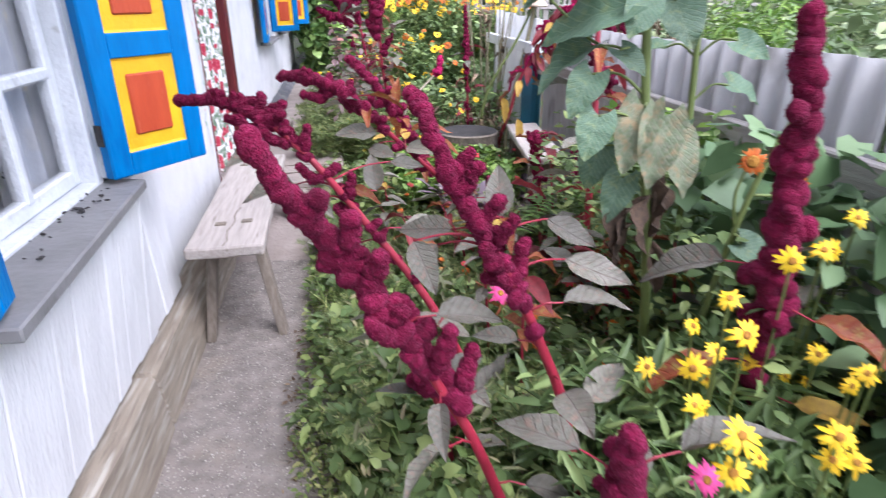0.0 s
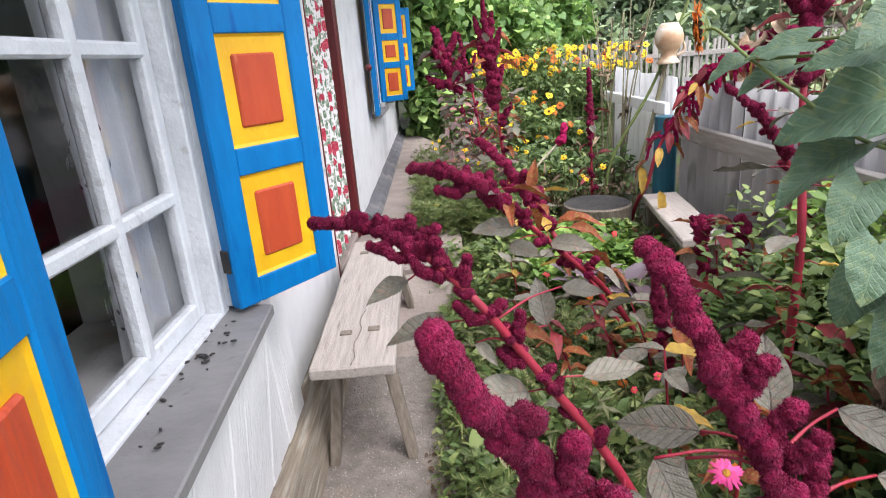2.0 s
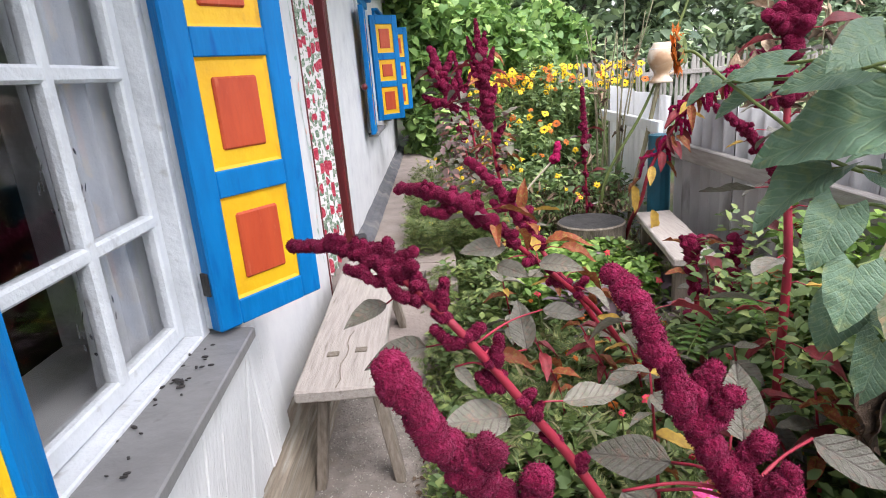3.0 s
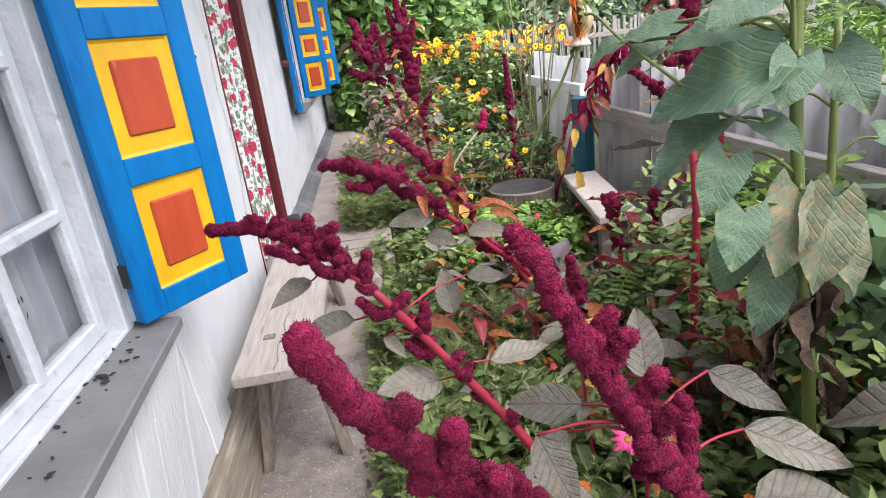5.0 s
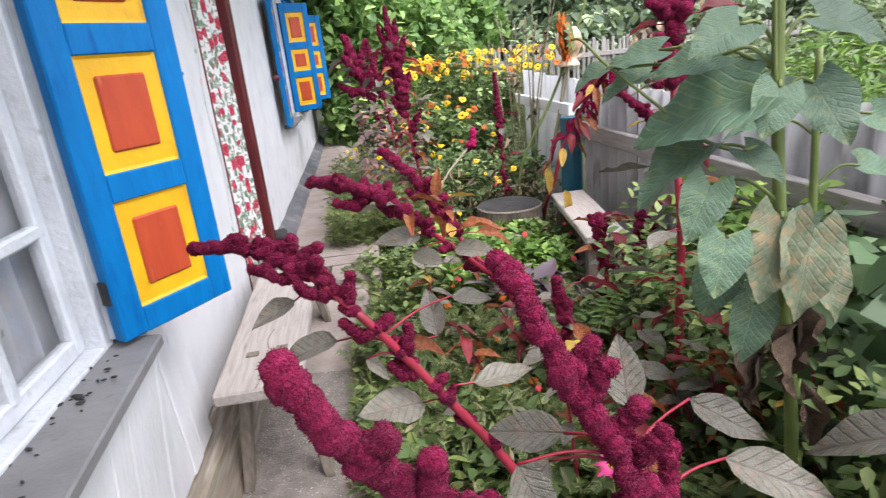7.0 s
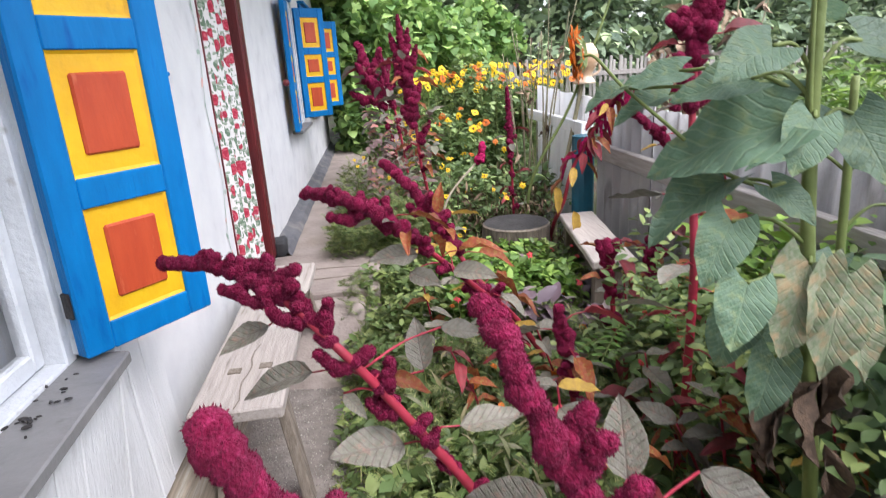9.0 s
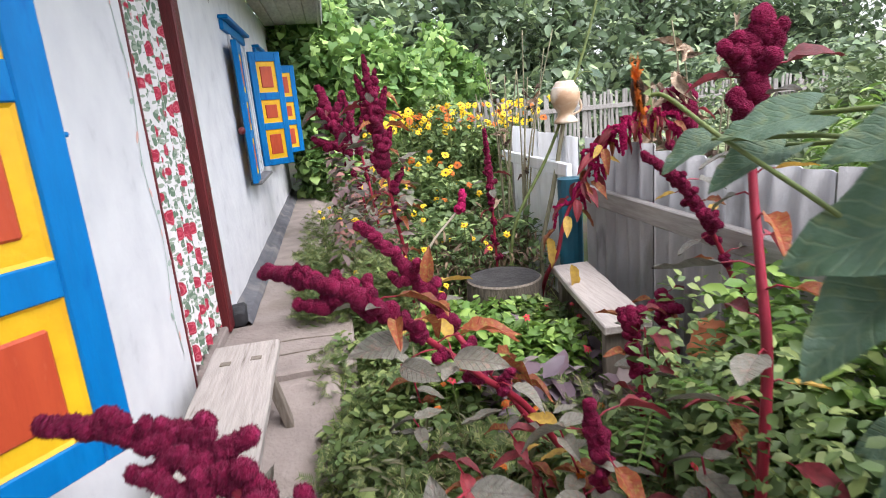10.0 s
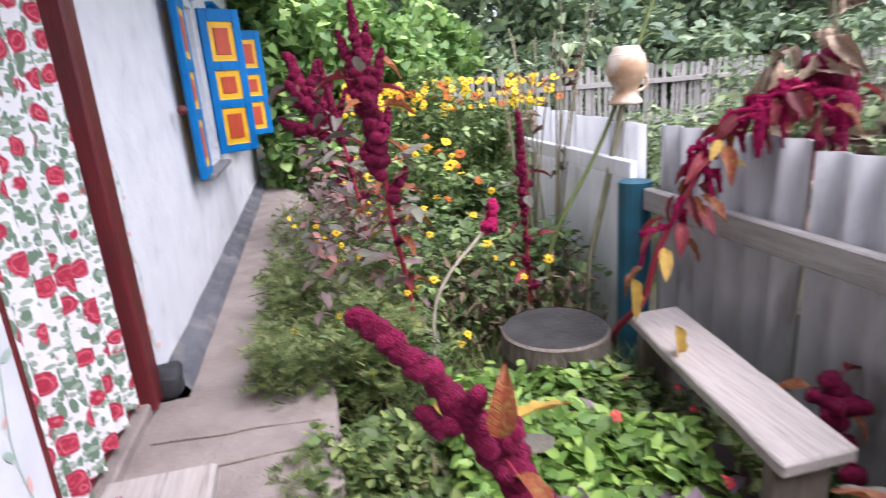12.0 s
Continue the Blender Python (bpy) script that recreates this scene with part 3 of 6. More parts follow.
def spray(y0, z0, z1, seed):
    rng = random.Random(seed)
    sp = tagged(new("painted_spray"), "faded painted flower spray on the plaster by the doorway", "wall painting", "painted sprays")
    n = 26
    pts = [(FACE + 0.0015, y0 + 0.03 * math.sin(k * 0.55 + seed), z0 + (z1 - z0) * k / n) for k in range(n + 1)]
    v, f = tube(pts, [0.003] * (n + 1), 4)
    me = raw([(FACE + 0.0015 + (p[0] - FACE) * 0.2, p[1], p[2]) for p in v], f)
    link_mesh("painted_stem", me, SPRAY_GREEN, sp)
    for k in range(1, n, 2):
        _, yy, zz = pts[k]
        a, sz = rng.uniform(0, 6.28), rng.uniform(0.014, 0.03)
        cy, cz = yy + sz * 1.3 * math.cos(a), zz + sz * 1.3 * math.sin(a)
        ring = [(FACE + 0.003, cy + sz * (math.cos(t) * math.cos(a) - 0.45 * math.sin(t) * math.sin(a)), cz + sz * (math.cos(t) * math.sin(a) + 0.45 * math.sin(t) * math.cos(a))) for t in [q * 0.628 for q in range(10)]]
        link_mesh("painted_petal", raw(ring, [tuple(range(10))]), SPRAY_PINK if k % 4 == 1 else SPRAY_GREEN, sp)
spray(5.13, 0.5, 2.0, 1)
spray(5.2, 0.4, 1.2, 2)
spray(4.12, 0.5, 1.9, 3)

# ---- benches ----
def bench_leg(px, py, qx, qy, h, w=0.035, d=0.06):
    """A leg from its foot (px, py) to the seat (qx, qy)."""
    bm = bmesh.new()
    lo = [bm.verts.new((px + a, py + b, 0)) for a, b in ((-w / 2, -d / 2), (w / 2, -d / 2), (w / 2, d / 2), (-w / 2, d / 2))]
    hi = [bm.verts.new((qx + a * 1.2, qy + b, h)) for a, b in ((-w / 2, -d / 2), (w / 2, -d / 2), (w / 2, d / 2), (-w / 2, d / 2))]
    bm.faces.new(lo[::-1])
    bm.faces.new(hi)
    for k in range(4):
        bm.faces.new((lo[k], lo[(k + 1) % 4], hi[(k + 1) % 4], hi[k]))
    bmesh.ops.bevel(bm, geom=bm.edges[:], offset=0.004, segments=1, affect="EDGES")
    return bm

bench = empty("wooden_bench", 0, 0, 0, label="weathered grey wooden bench with a cracked seat board along the wall", category="bench")
bm = box(0.075, 0.355, 2.865, 4.26, 0.41, 0.455, 0.007)
bmesh.ops.subdivide_edges(bm, edges=[e for e in bm.edges if e.calc_length() > 0.2], cuts=12, use_grid_fill=True)
for v in bm.verts:
    v.co += noise.noise_vector(v.co * 5) * 0.004
    t = (v.co.y - 2.865) / 1.465
    v.co.x -= t * 0.022
part("seat", bm, OLD_WOOD, bench)
crack = bmesh.new()
pts = [(0.213 + 0.008 * math.sin(k * 1.7), 2.868 + k * 0.055) for k in range(9)]
for (x0, y0), (x1, y1) in zip(pts, pts[1:]):
    crack.faces.new([crack.verts.new(p) for p in ((x0 - 0.0025, y0, 0.4592), (x0 + 0.0025, y0, 0.4592), (x1 + 0.002, y1, 0.4592), (x1 - 0.002, y1, 0.4592))])
for cx, cy in ((0.165, 3.12), (0.265, 3.14), (0.135, 4.05), (0.255, 4.07)):
    part("tenon", box(cx - 0.021, cx + 0.021, cy - 0.017, cy + 0.017, 0.452, 0.4592, 0.001), LEG_WOOD, bench)
part("crack", crack, LEG_WOOD, bench, "long dark crack")
part("leg", bench_leg(0.088, 2.99, 0.13, 3.1, 0.41), LEG_WOOD, bench)
part("leg", bench_leg(0.375, 3.0, 0.30, 3.1, 0.41), LEG_WOOD, bench)
part("leg", bench_leg(0.09, 4.08, 0.13, 4.03, 0.415), LEG_WOOD, bench)
part("leg", bench_leg(0.37, 4.1, 0.29, 4.04, 0.415), LEG_WOOD, bench)

plank = empty("plank_bench", 1.81, 4.19, 0, label="weathered plank bench standing by the cement fence", category="bench")
bm = box(-0.105, 0.105, -0.455, 0.455, 0.46, 0.5, 0.006)
bmesh.ops.subdivide_edges(bm, edges=[e for e in bm.edges if e.calc_length() > 0.2], cuts=8, use_grid_fill=True)
for v in bm.verts:
    v.co += noise.noise_vector(v.co * 6) * 0.005
    v.co.x += v.co.y * 0.14
part("seat", bm, OLD_WOOD, plank)
for ly in (-0.38, 0.38):
    part("support", box(ly * 0.14 - 0.085, ly * 0.14 + 0.085, ly - 0.02, ly + 0.02, -0.03, 0.464, 0.004), LEG_WOOD, plank)

# ---- fence ----
fence = tagged(new("fence"), "grey corrugated cement fence with a wooden rail", "fence")
def sheet(y0, y1, top, wave, mat, name, x=2.17):
    nx = max(2, int((y1 - y0) / 0.0115))
    verts, faces = [], []
    for j in range(3):
        for i in range(nx + 1):
            yy = y0 + (y1 - y0) * i / nx
            z = -0.05 + (top + 0.05 + 0.008 * noise.noise(Vector((yy * 4, 0, 0)))) * j / 2
            for off in (0.0, 0.007):
                verts.append((x + off + wave * math.sin(yy * 2 * math.pi / 0.13), yy, z))
    w = (nx + 1) * 2
    for j in range(2):
        for i in range(nx):
            a = j * w + i * 2
            faces += [(a, a + w, a + w + 2, a + 2), (a + 1, a + 3, a + w + 3, a + w + 1)]
    for i in range(nx):
        a = 2 * w + i * 2
        faces.append((a, a + 1, a + 3, a + 2))
    return link_mesh(name, raw(verts, faces), mat, fence, smooth=wave > 0)
for k in range(7):
    y0, y1 = -3.08 + 1.05 * (k + 1), -3.08 + 1.05 * (k + 2)
    sheet(y0, min(y1, 5.12) - 0.012, 1.11 + (0.02, 0.0, 0.03, 0.01)[k % 4], 0.016, SLATE, "corrugated_sheet", 2.17 + 0.006 * (k % 2))
for k, (y0, y1) in enumerate(((5.24, 5.56), (5.57, 5.985), (6.0, 6.33), (6.34, 6.64))):
    sheet(y0, y1, 1.13 + 0.014 * k, 0.004, WHITE_SLATE, "white_panel", 2.19)
part("rail", box(2.09, 2.135, -2.0, 5.09, 0.775, 0.872, 0.006), RAIL_WOOD, fence, "grey wooden rail")
part("rail", box(2.11, 2.15, 5.24, 6.7, 0.885, 0.97, 0.006), WHITE_SLATE, fence, "limewashed rail")
v, f = tube([(2.1, 5.17, -0.05), (2.1, 5.17, 0.89)], [0.075, 0.075], 14)
link_mesh("post", raw(v, f), TEAL, fence, "teal painted round post")
for py in (1.2, 3.0, 6.66):
    part("post", box(2.2, 2.27, py, py + 0.07, -0.05, 1.05, 0.005), RAIL_WOOD, fence)

picket = tagged(new("picket_fence"), "grey weathered picket fence at the back of the garden", "fence")
pk = bmesh.new()
box(-0.027, 0.027, -0.008, 0.008, 0, 1.32, 0.003, pk)
for v in pk.verts:
    if v.co.z > 1.2:
        v.co.z += 0.04 * (1 - abs(v.co.x) / 0.027)
pm = bpy.data.meshes.new("picket")
pk.to_mesh(pm)
pk.free()
pm.materials.append(PICKET_WOOD)
rng = random.Random(5)
for k in range(110):
    p = new("picket", pm)
    p.parent = picket
    p.matrix_basis = pose(2.6 + k * 0.088, 11.9 + 0.002 * k, 0.02 + rng.uniform(-0.04, 0.05), rng.uniform(-1, 1), rng.uniform(-2.5, 2.5), 0)
for z in (0.4, 1.05):
    part("rail", box(2.5, 12.4, 11.93, 11.98, z, z + 0.08, 0.004), RAIL_WOOD, picket)
for px in (2.9, 5.2, 7.3, 9.6):
    part("post", box(px, px + 0.11, 11.98, 12.09, -0.05, 1.25, 0.006), RAIL_WOOD, picket)

# ---- stump, pots ----
stump = empty("tree_stump", 1.53, 4.77, 0, label="short weathered log stump with a dark flat top", category="stump")
bm = bmesh.new()
bmesh.ops.create_cone(bm, cap_ends=True, segments=40, radius1=0.225, radius2=0.208, depth=0.46, matrix=Matrix.Translation((0, 0, 0.2)))
bmesh.ops.subdivide_edges(bm, edges=[e for e in bm.edges if abs(e.verts[0].co.z - e.verts[1].co.z) > 0.2], cuts=5)
rough_up(bm, 0.012, 11, True)
part("trunk", bm, STUMP_SIDE, stump)
bm = bmesh.new()
bmesh.ops.create_circle(bm, cap_ends=True, segments=40, radius=0.2, matrix=Matrix.Translation((0, 0, 0.437)))
part("top", bm, STUMP_TOP, stump, "dark cracked end grain")
bm = bmesh.new()
bmesh.ops.create_cone(bm, cap_ends=False, segments=40, radius1=0.21, radius2=0.202, depth=0.01, matrix=Matrix.Translation((0, 0, 0.434)))
part("rim", bm, LEG_WOOD, stump, "pale bark rim")

def lathe(profile, segs=28):
    verts, faces = [], []
    for r, z in profile:
        for k in range(segs):
            a = 2 * math.pi * k / segs
            verts.append((r * math.cos(a), r * math.sin(a), z))
    for i in range(len(profile) - 1):
        for k in range(segs):
            a, b = i * segs + k, i * segs + (k + 1) % segs
            faces.append((a, b, b + segs, a + segs))
    faces.append(tuple(range(segs))[::-1])
    faces.append(tuple((len(profile) - 1) * segs + k for k in range(segs)))
    return raw(verts, faces)

STICK = material("dry_stick", (0.30, 0.28, 0.17), (0.20, 0.17, 0.11), 10, 0.9, 0.4, 40, (8, 8, 1))
pole = tagged(new("pole"), "thin crooked wooden pole stuck in the ground", "pole")
v, f = tube(smooth_line([(1.98, 5.42, -0.05), (2.0, 5.44, 0.4), (2.1, 5.45, 0.8), (2.2, 5.44, 1.3)], 5), [0.016] * 16, 8)
link_mesh("shaft", raw(v, f), STICK, pole, smooth=True)
jug = empty("clay_jug", 2.2, 5.44, 1.215, label="pale clay jug turned upside down on a pole", category="jug")
jug.scale = (0.95, 0.95, 0.86)
link_mesh("body", lathe([(0.074, 0.0), (0.083, 0.004), (0.078, 0.02), (0.056, 0.05), (0.053, 0.075), (0.075, 0.115), (0.098, 0.165), (0.102, 0.21), (0.088, 0.26), (0.066, 0.295), (0.06, 0.31), (0.05, 0.312)]), GLAZE_DARK, jug, smooth=True)
link_mesh("band", lathe([(0.0845, 0.268), (0.087, 0.265), (0.0865, 0.258)]), FRAME_WHITE, jug, "pale painted ring")
v, f = tube(smooth_line([(0.054, 0, 0.06), (0.105, 0, 0.085), (0.115, 0, 0.13), (0.095, 0, 0.19)], 4), [0.009] * 13, 8)
link_mesh("handle", raw(v, f), GLAZE_DARK, jug, smooth=True)

stake = empty("bottle_stake", 2.06, 3.67, 0.01, label="dark blue bottle on the ground under a clay pot", category="bottle")
link_mesh("body", lathe([(0.05, -0.03), (0.062, 0.0), (0.062, 0.2), (0.05, 0.26), (0.03, 0.3), (0.03, 0.335)]), TEAL, stake, smooth=True)
fpot = empty("flower_pot", 2.06, 3.67, 0.342, label="terracotta flower pot set upside down", category="flower pot")
link_mesh("body", lathe([(0.078, 0.0), (0.084, 0.0), (0.085, 0.025), (0.075, 0.027), (0.06, 0.13), (0.056, 0.135), (0.03, 0.136)]), TERRACOTTA, fpot, smooth=True)

# star ornament hanging on the wall
star = bmesh.new()
ring = [star.verts.new((0.004, 0.05 * (1 if k % 2 else 0.55) * math.cos(k * math.pi / 6), 0.05 * (1 if k % 2 else 0.55) * math.sin(k * math.pi / 6))) for k in range(12)]
star.faces.new(ring)
bmesh.ops.solidify(star, geom=star.faces[:], thickness=0.02)
so = tagged(part("star_ornament", star, BLACK_IRON), "small black star ornament on the wall", "ornament")
so.location = (FACE, 6.22, 2.25)

# ---- plant materials ----
VELVET = material("amaranth_velvet", (0.175, 0.007, 0.038), (0.11, 0.004, 0.022), 60, 0.95, 1.0, 260, island=0.3, spec=0.1, stain=(0.25, 0.02, 0.07), stain_scale=130, stain_at=0.6)
VELVET.node_tree.nodes["Principled BSDF"].inputs["Sheen Weight"].default_value = 0.18
VELVET.node_tree.nodes["Principled BSDF"].inputs["Sheen Tint"].default_value = (0.9, 0.25, 0.45, 1)
MAGENTA = material("magenta_plume", (0.44, 0.02, 0.11), (0.30, 0.012, 0.07), 60, 0.9, 0.8, 200, island=0.3, spec=0.1)
RED_STEM = material("red_fleshy_stem", (0.33, 0.02, 0.045), (0.22, 0.015, 0.03), 14, 0.5, 0.2, 60)
OLIVE_LEAF = material("olive_amaranth_leaf", (0.215, 0.20, 0.165), (0.15, 0.15, 0.11), 9, 0.4, 0.4, 40, stain=(0.25, 0.17, 0.13), stain_scale=10, stain_at=0.62, obj_random=0.4, through_light=0.18, veins=(0.10, 0.05, 0.055))
RUST_LEAF = material("rusty_amaranth_leaf", (0.31, 0.095, 0.03), (0.22, 0.05, 0.028), 8, 0.5, 0.3, 40, stain=(0.30, 0.19, 0.05), stain_scale=12, stain_at=0.56, obj_random=0.35, through_light=0.3, veins=(0.36, 0.05, 0.03))
CRIMSON_LEAF = material("crimson_amaranth_leaf", (0.27, 0.035, 0.045), (0.18, 0.03, 0.035), 10, 0.5, 0.3, 40, obj_random=0.4, through_light=0.3)
SUN_LEAF = material("sunflower_leaf", (0.115, 0.185, 0.125), (0.085, 0.15, 0.085), 7, 0.45, 0.35, 24, stain=(0.17, 0.215, 0.10), stain_scale=6, stain_at=0.62, obj_random=0.35, through_light=0.3, veins=(0.22, 0.29, 0.17))
SICK_LEAF = material("mildewed_leaf", (0.14, 0.19, 0.10), (0.26, 0.27, 0.19), 16, 0.75, 0.2, 30, stain=(0.33, 0.25, 0.14), stain_scale=5, stain_at=0.55, obj_random=0.15, through_light=0.15, veins=(0.25, 0.31, 0.18))
DRY_LEAF = material("withered_leaf", (0.13, 0.085, 0.055), (0.075, 0.048, 0.034), 12, 0.9, 0.6, 40, obj_random=0.3)
PALE_DRY = material("dry_straw_leaf", (0.50, 0.38, 0.27), (0.36, 0.25, 0.17), 12, 0.9, 0.6, 40, obj_random=0.3)
GREEN_STEM = material("green_stalk", (0.15, 0.19, 0.055), (0.11, 0.145, 0.04), 12, 0.6, 0.3, 60)
PETAL_GOLD = material("yellow_petals", (0.85, 0.60, 0.015), (0.82, 0.50, 0.012), 12, 0.6, 0.1, island=0.15, through_light=0.25)
PETAL_ORANGE = material("orange_petals", (0.58, 0.15, 0.01), (0.45, 0.10, 0.01), 12, 0.6, 0.1, island=0.25, through_light=0.25)
PETAL_RED = material("red_petals", (0.60, 0.04, 0.05), (0.5, 0.03, 0.07), 12, 0.6, 0.1, island=0.25, through_light=0.2)
PETAL_PINK = material("pink_petals", (0.70, 0.07, 0.28), (0.6, 0.05, 0.2), 12, 0.6, 0.1, island=0.2, through_light=0.2)
CONE = material("brown_gold_cone", (0.36, 0.17, 0.02), (0.26, 0.11, 0.015), 60, 0.9, 0.6, 120)
DISC = material("dark_flower_disc", (0.05, 0.025, 0.012), (0.11, 0.05, 0.02), 60, 0.9, 0.8, 120)
def greens(name, a, b, c, k=0.4, tl=0.28, rough=0.5):
    return material(name, a, b, 3, rough, 0.2, 30, island=k, through_light=tl, islands=[(0, a), (0.4, b), (0.75, c)])
WEED = greens("weed_leaves", (0.146, 0.216, 0.060), (0.095, 0.151, 0.049), (0.231, 0.274, 0.090))
BRIGHT = greens("bright_balsam_leaves", (0.166, 0.285, 0.051), (0.114, 0.219, 0.043), (0.239, 0.342, 0.072))
FEATHER = greens("feathery_leaves", (0.147, 0.199, 0.060), (0.105, 0.149, 0.041), (0.235, 0.238, 0.095))
PURPLE = greens("purple_grey_leaves", (0.195, 0.128, 0.150), (0.135, 0.105, 0.128), (0.255, 0.210, 0.195), 0.3, 0.15)
SHRUB = greens("daisy_shrub_leaves", (0.141, 0.228, 0.072), (0.103, 0.155, 0.053), (0.258, 0.331, 0.122))
VINE = greens("grape_vine_leaves", (0.239, 0.394, 0.101), (0.150, 0.269, 0.090), (0.400, 0.537, 0.177), 0.45, 0.35)
TREE_DARK = greens("far_tree_leaves", (0.215, 0.308, 0.164), (0.169, 0.217, 0.144), (0.359, 0.434, 0.229), 0.4, 0.2)
HAZE_SHRUB = greens("fence_shrub_leaves", (0.203, 0.270, 0.127), (0.146, 0.208, 0.095), (0.315, 0.361, 0.179), 0.35, 0.25)
GRASS = greens("grass_blades", (0.169, 0.221, 0.058), (0.117, 0.163, 0.046), (0.299, 0.286, 0.117), 0.4, 0.2)
LITTER = greens("dead_litter", (0.14, 0.09, 0.055), (0.09, 0.06, 0.04), (0.22, 0.16, 0.10), 0.4, 0.0, 0.9)
BARK = material("tree_bark", (0.10, 0.085, 0.07), (0.06, 0.05, 0.042), 8, 0.95, 0.8, 30, (5, 5, 1))
GRIT = material("grit", (0.38, 0.35, 0.31), (0.25, 0.22, 0.19), 30, 0.9, 0.3, island=0.5)

# ---- leaf shapes ----
def blade(length, width, nx=6, fold=0.18, droop=0.25, ripple=0.04, heart=0.0, seed=0, tooth=0.0):
    """A leaf along +x, face up, with a folded midrib, drooping tip, and wavy margin."""
    verts, faces = [], []
    for i in range(nx + 1):
        u = i / nx
        w = width * 0.5 * (math.sin(math.pi * min(1.0, u ** 0.75)) ** 0.85 if not heart else math.sin(math.pi * min(1.0, (u * 0.93 + 0.07) ** 0.6)) ** 0.8)
        for k in (-1.0, -0.5, 0.0, 0.5, 1.0):
            back = heart * 0.22 * length * abs(k) ** 1.5 * (1 - u) ** 4
            z = abs(k) * w * fold * 2 - droop * length * u * u + ripple * length * noise.noise(Vector((u * 4, k * 2, seed))) * (0.3 + abs(k))
            x = u * length - back + (tooth * length * (0.5 if i % 2 else -0.5) * abs(k) if 0 < i < nx else 0)
            verts.append((x, k * w, z + (0.012 * length * math.sin(u * 26) * (1 - abs(abs(k) - 0.5)) if abs(k) else -0.012 * length)))
    for i in range(nx):
        for k in range(4):
            a = i * 5 + k
            faces.append((a, a + 5, a + 6, a + 1))
    return verts, faces

def leaf_mesh(name, mat, *args, **kw):
    me = raw(*blade(*args, **kw))
    me.name = name
    me.materials.append(mat)
    me.polygons.foreach_set("use_smooth", [True] * len(me.polygons))
    return me

OLIVES = [leaf_mesh("leaf", OLIVE_LEAF, 1, w, nx=10, fold=f, droop=d, ripple=0.07, seed=s) for w, f, d, s in ((0.5, 0.15, 0.25, 1), (0.44, 0.3, 0.4, 2), (0.55, 0.1, 0.1, 3), (0.48, 0.22, -0.1, 4))]
RUSTS = [leaf_mesh("leaf", RUST_LEAF, 1, w, nx=10, fold=f, droop=d, ripple=0.08, seed=s) for w, f, d, s in ((0.4, 0.3, 0.35, 5), (0.36, 0.4, 0.5, 6))]
CRIMS = [leaf_mesh("leaf", CRIMSON_LEAF, 1, w, nx=10, fold=f, droop=d, ripple=0.08, seed=s) for w, f, d, s in ((0.4, 0.3, 0.35, 7), (0.34, 0.4, 0.5, 8))]
SUNS = [leaf_mesh("leaf", SUN_LEAF, 1, w, nx=14, fold=f, droop=d, ripple=0.09, heart=1.0, seed=s, tooth=0.008) for w, f, d, s in ((0.85, 0.12, 0.2, 9), (0.8, 0.2, 0.35, 10), (0.9, 0.08, 0.1, 11))]
SICKS = [leaf_mesh("leaf", SICK_LEAF, 1, 0.9, nx=14, fold=0.1, droop=0.2, ripple=0.1, heart=1.0, seed=12, tooth=0.02)]
DRYS = [leaf_mesh("leaf", DRY_LEAF, 1, 0.3, nx=10, fold=0.9, droop=0.3, ripple=0.35, seed=13), leaf_mesh("leaf", PALE_DRY, 1, 0.35, nx=10, fold=0.8, droop=0.4, ripple=0.4, seed=14)]

YELLOWED = leaf_mesh("leaf", material("yellowed_leaf", (0.55, 0.36, 0.06), (0.42, 0.26, 0.06), 9, 0.6, 0.3, 40, through_light=0.3), 1, 0.38, nx=10, fold=0.25, droop=0.15, ripple=0.1, seed=15)
RUSTS.append(YELLOWED)

def aim(pos, direction, size, roll=0.0):
    """The pose of a leaf at pos that grows along direction, face up, rolled."""
    d = Vector(direction).normalized()
    side = Vector((0, 0, 1)).cross(d)
    if side.length < 0.05:
        side = Vector((0, 1, 0))
    side.normalize()
    up = d.cross(side)
    m = Matrix((d, side, up)).transposed().to_4x4()
    return Matrix.Translation(pos) @ m @ Matrix.Rotation(roll, 4, "X") @ Matrix.Diagonal((size, size, size, 1))

# ---- amaranths ----
ICO = bmesh.new()
bmesh.ops.create_icosphere(ICO, subdivisions=3, radius=1)
ICO_V = np.array([v.co[:] for v in ICO.verts])
ICO_F = np.array([[v.index for v in f.verts] for f in ICO.faces])
ICO.free()

def many(template_v, template_f, mats):
    """One mesh of many transformed copies of a template; mats is an (n, 4, 4) array."""
    tv, tf, mats = np.asarray(template_v, float), np.asarray(template_f), np.asarray(mats, float)
    n, k = len(mats), len(tv)
    v = np.einsum("nij,kj->nki", mats[:, :3, :3], tv) + mats[:, None, :3, 3]
    f = tf[None] + (np.arange(n) * k)[:, None, None]
    return v.reshape(-1, 3), f.reshape(-1, tf.shape[1])

def np_mesh(name, v, f):
    me = bpy.data.meshes.new(name)
    me.vertices.add(len(v))
    me.vertices.foreach_set("co", np.ascontiguousarray(v, np.float32).ravel())
    c = f.shape[1]
    me.loops.add(f.size)
    me.loops.foreach_set("vertex_index", np.ascontiguousarray(f, np.int32).ravel())
    me.polygons.add(len(f))
    me.polygons.foreach_set("loop_start", np.arange(0, f.size, c, dtype=np.int32))
    me.update(calc_edges=True)
    me.validate()
    return me

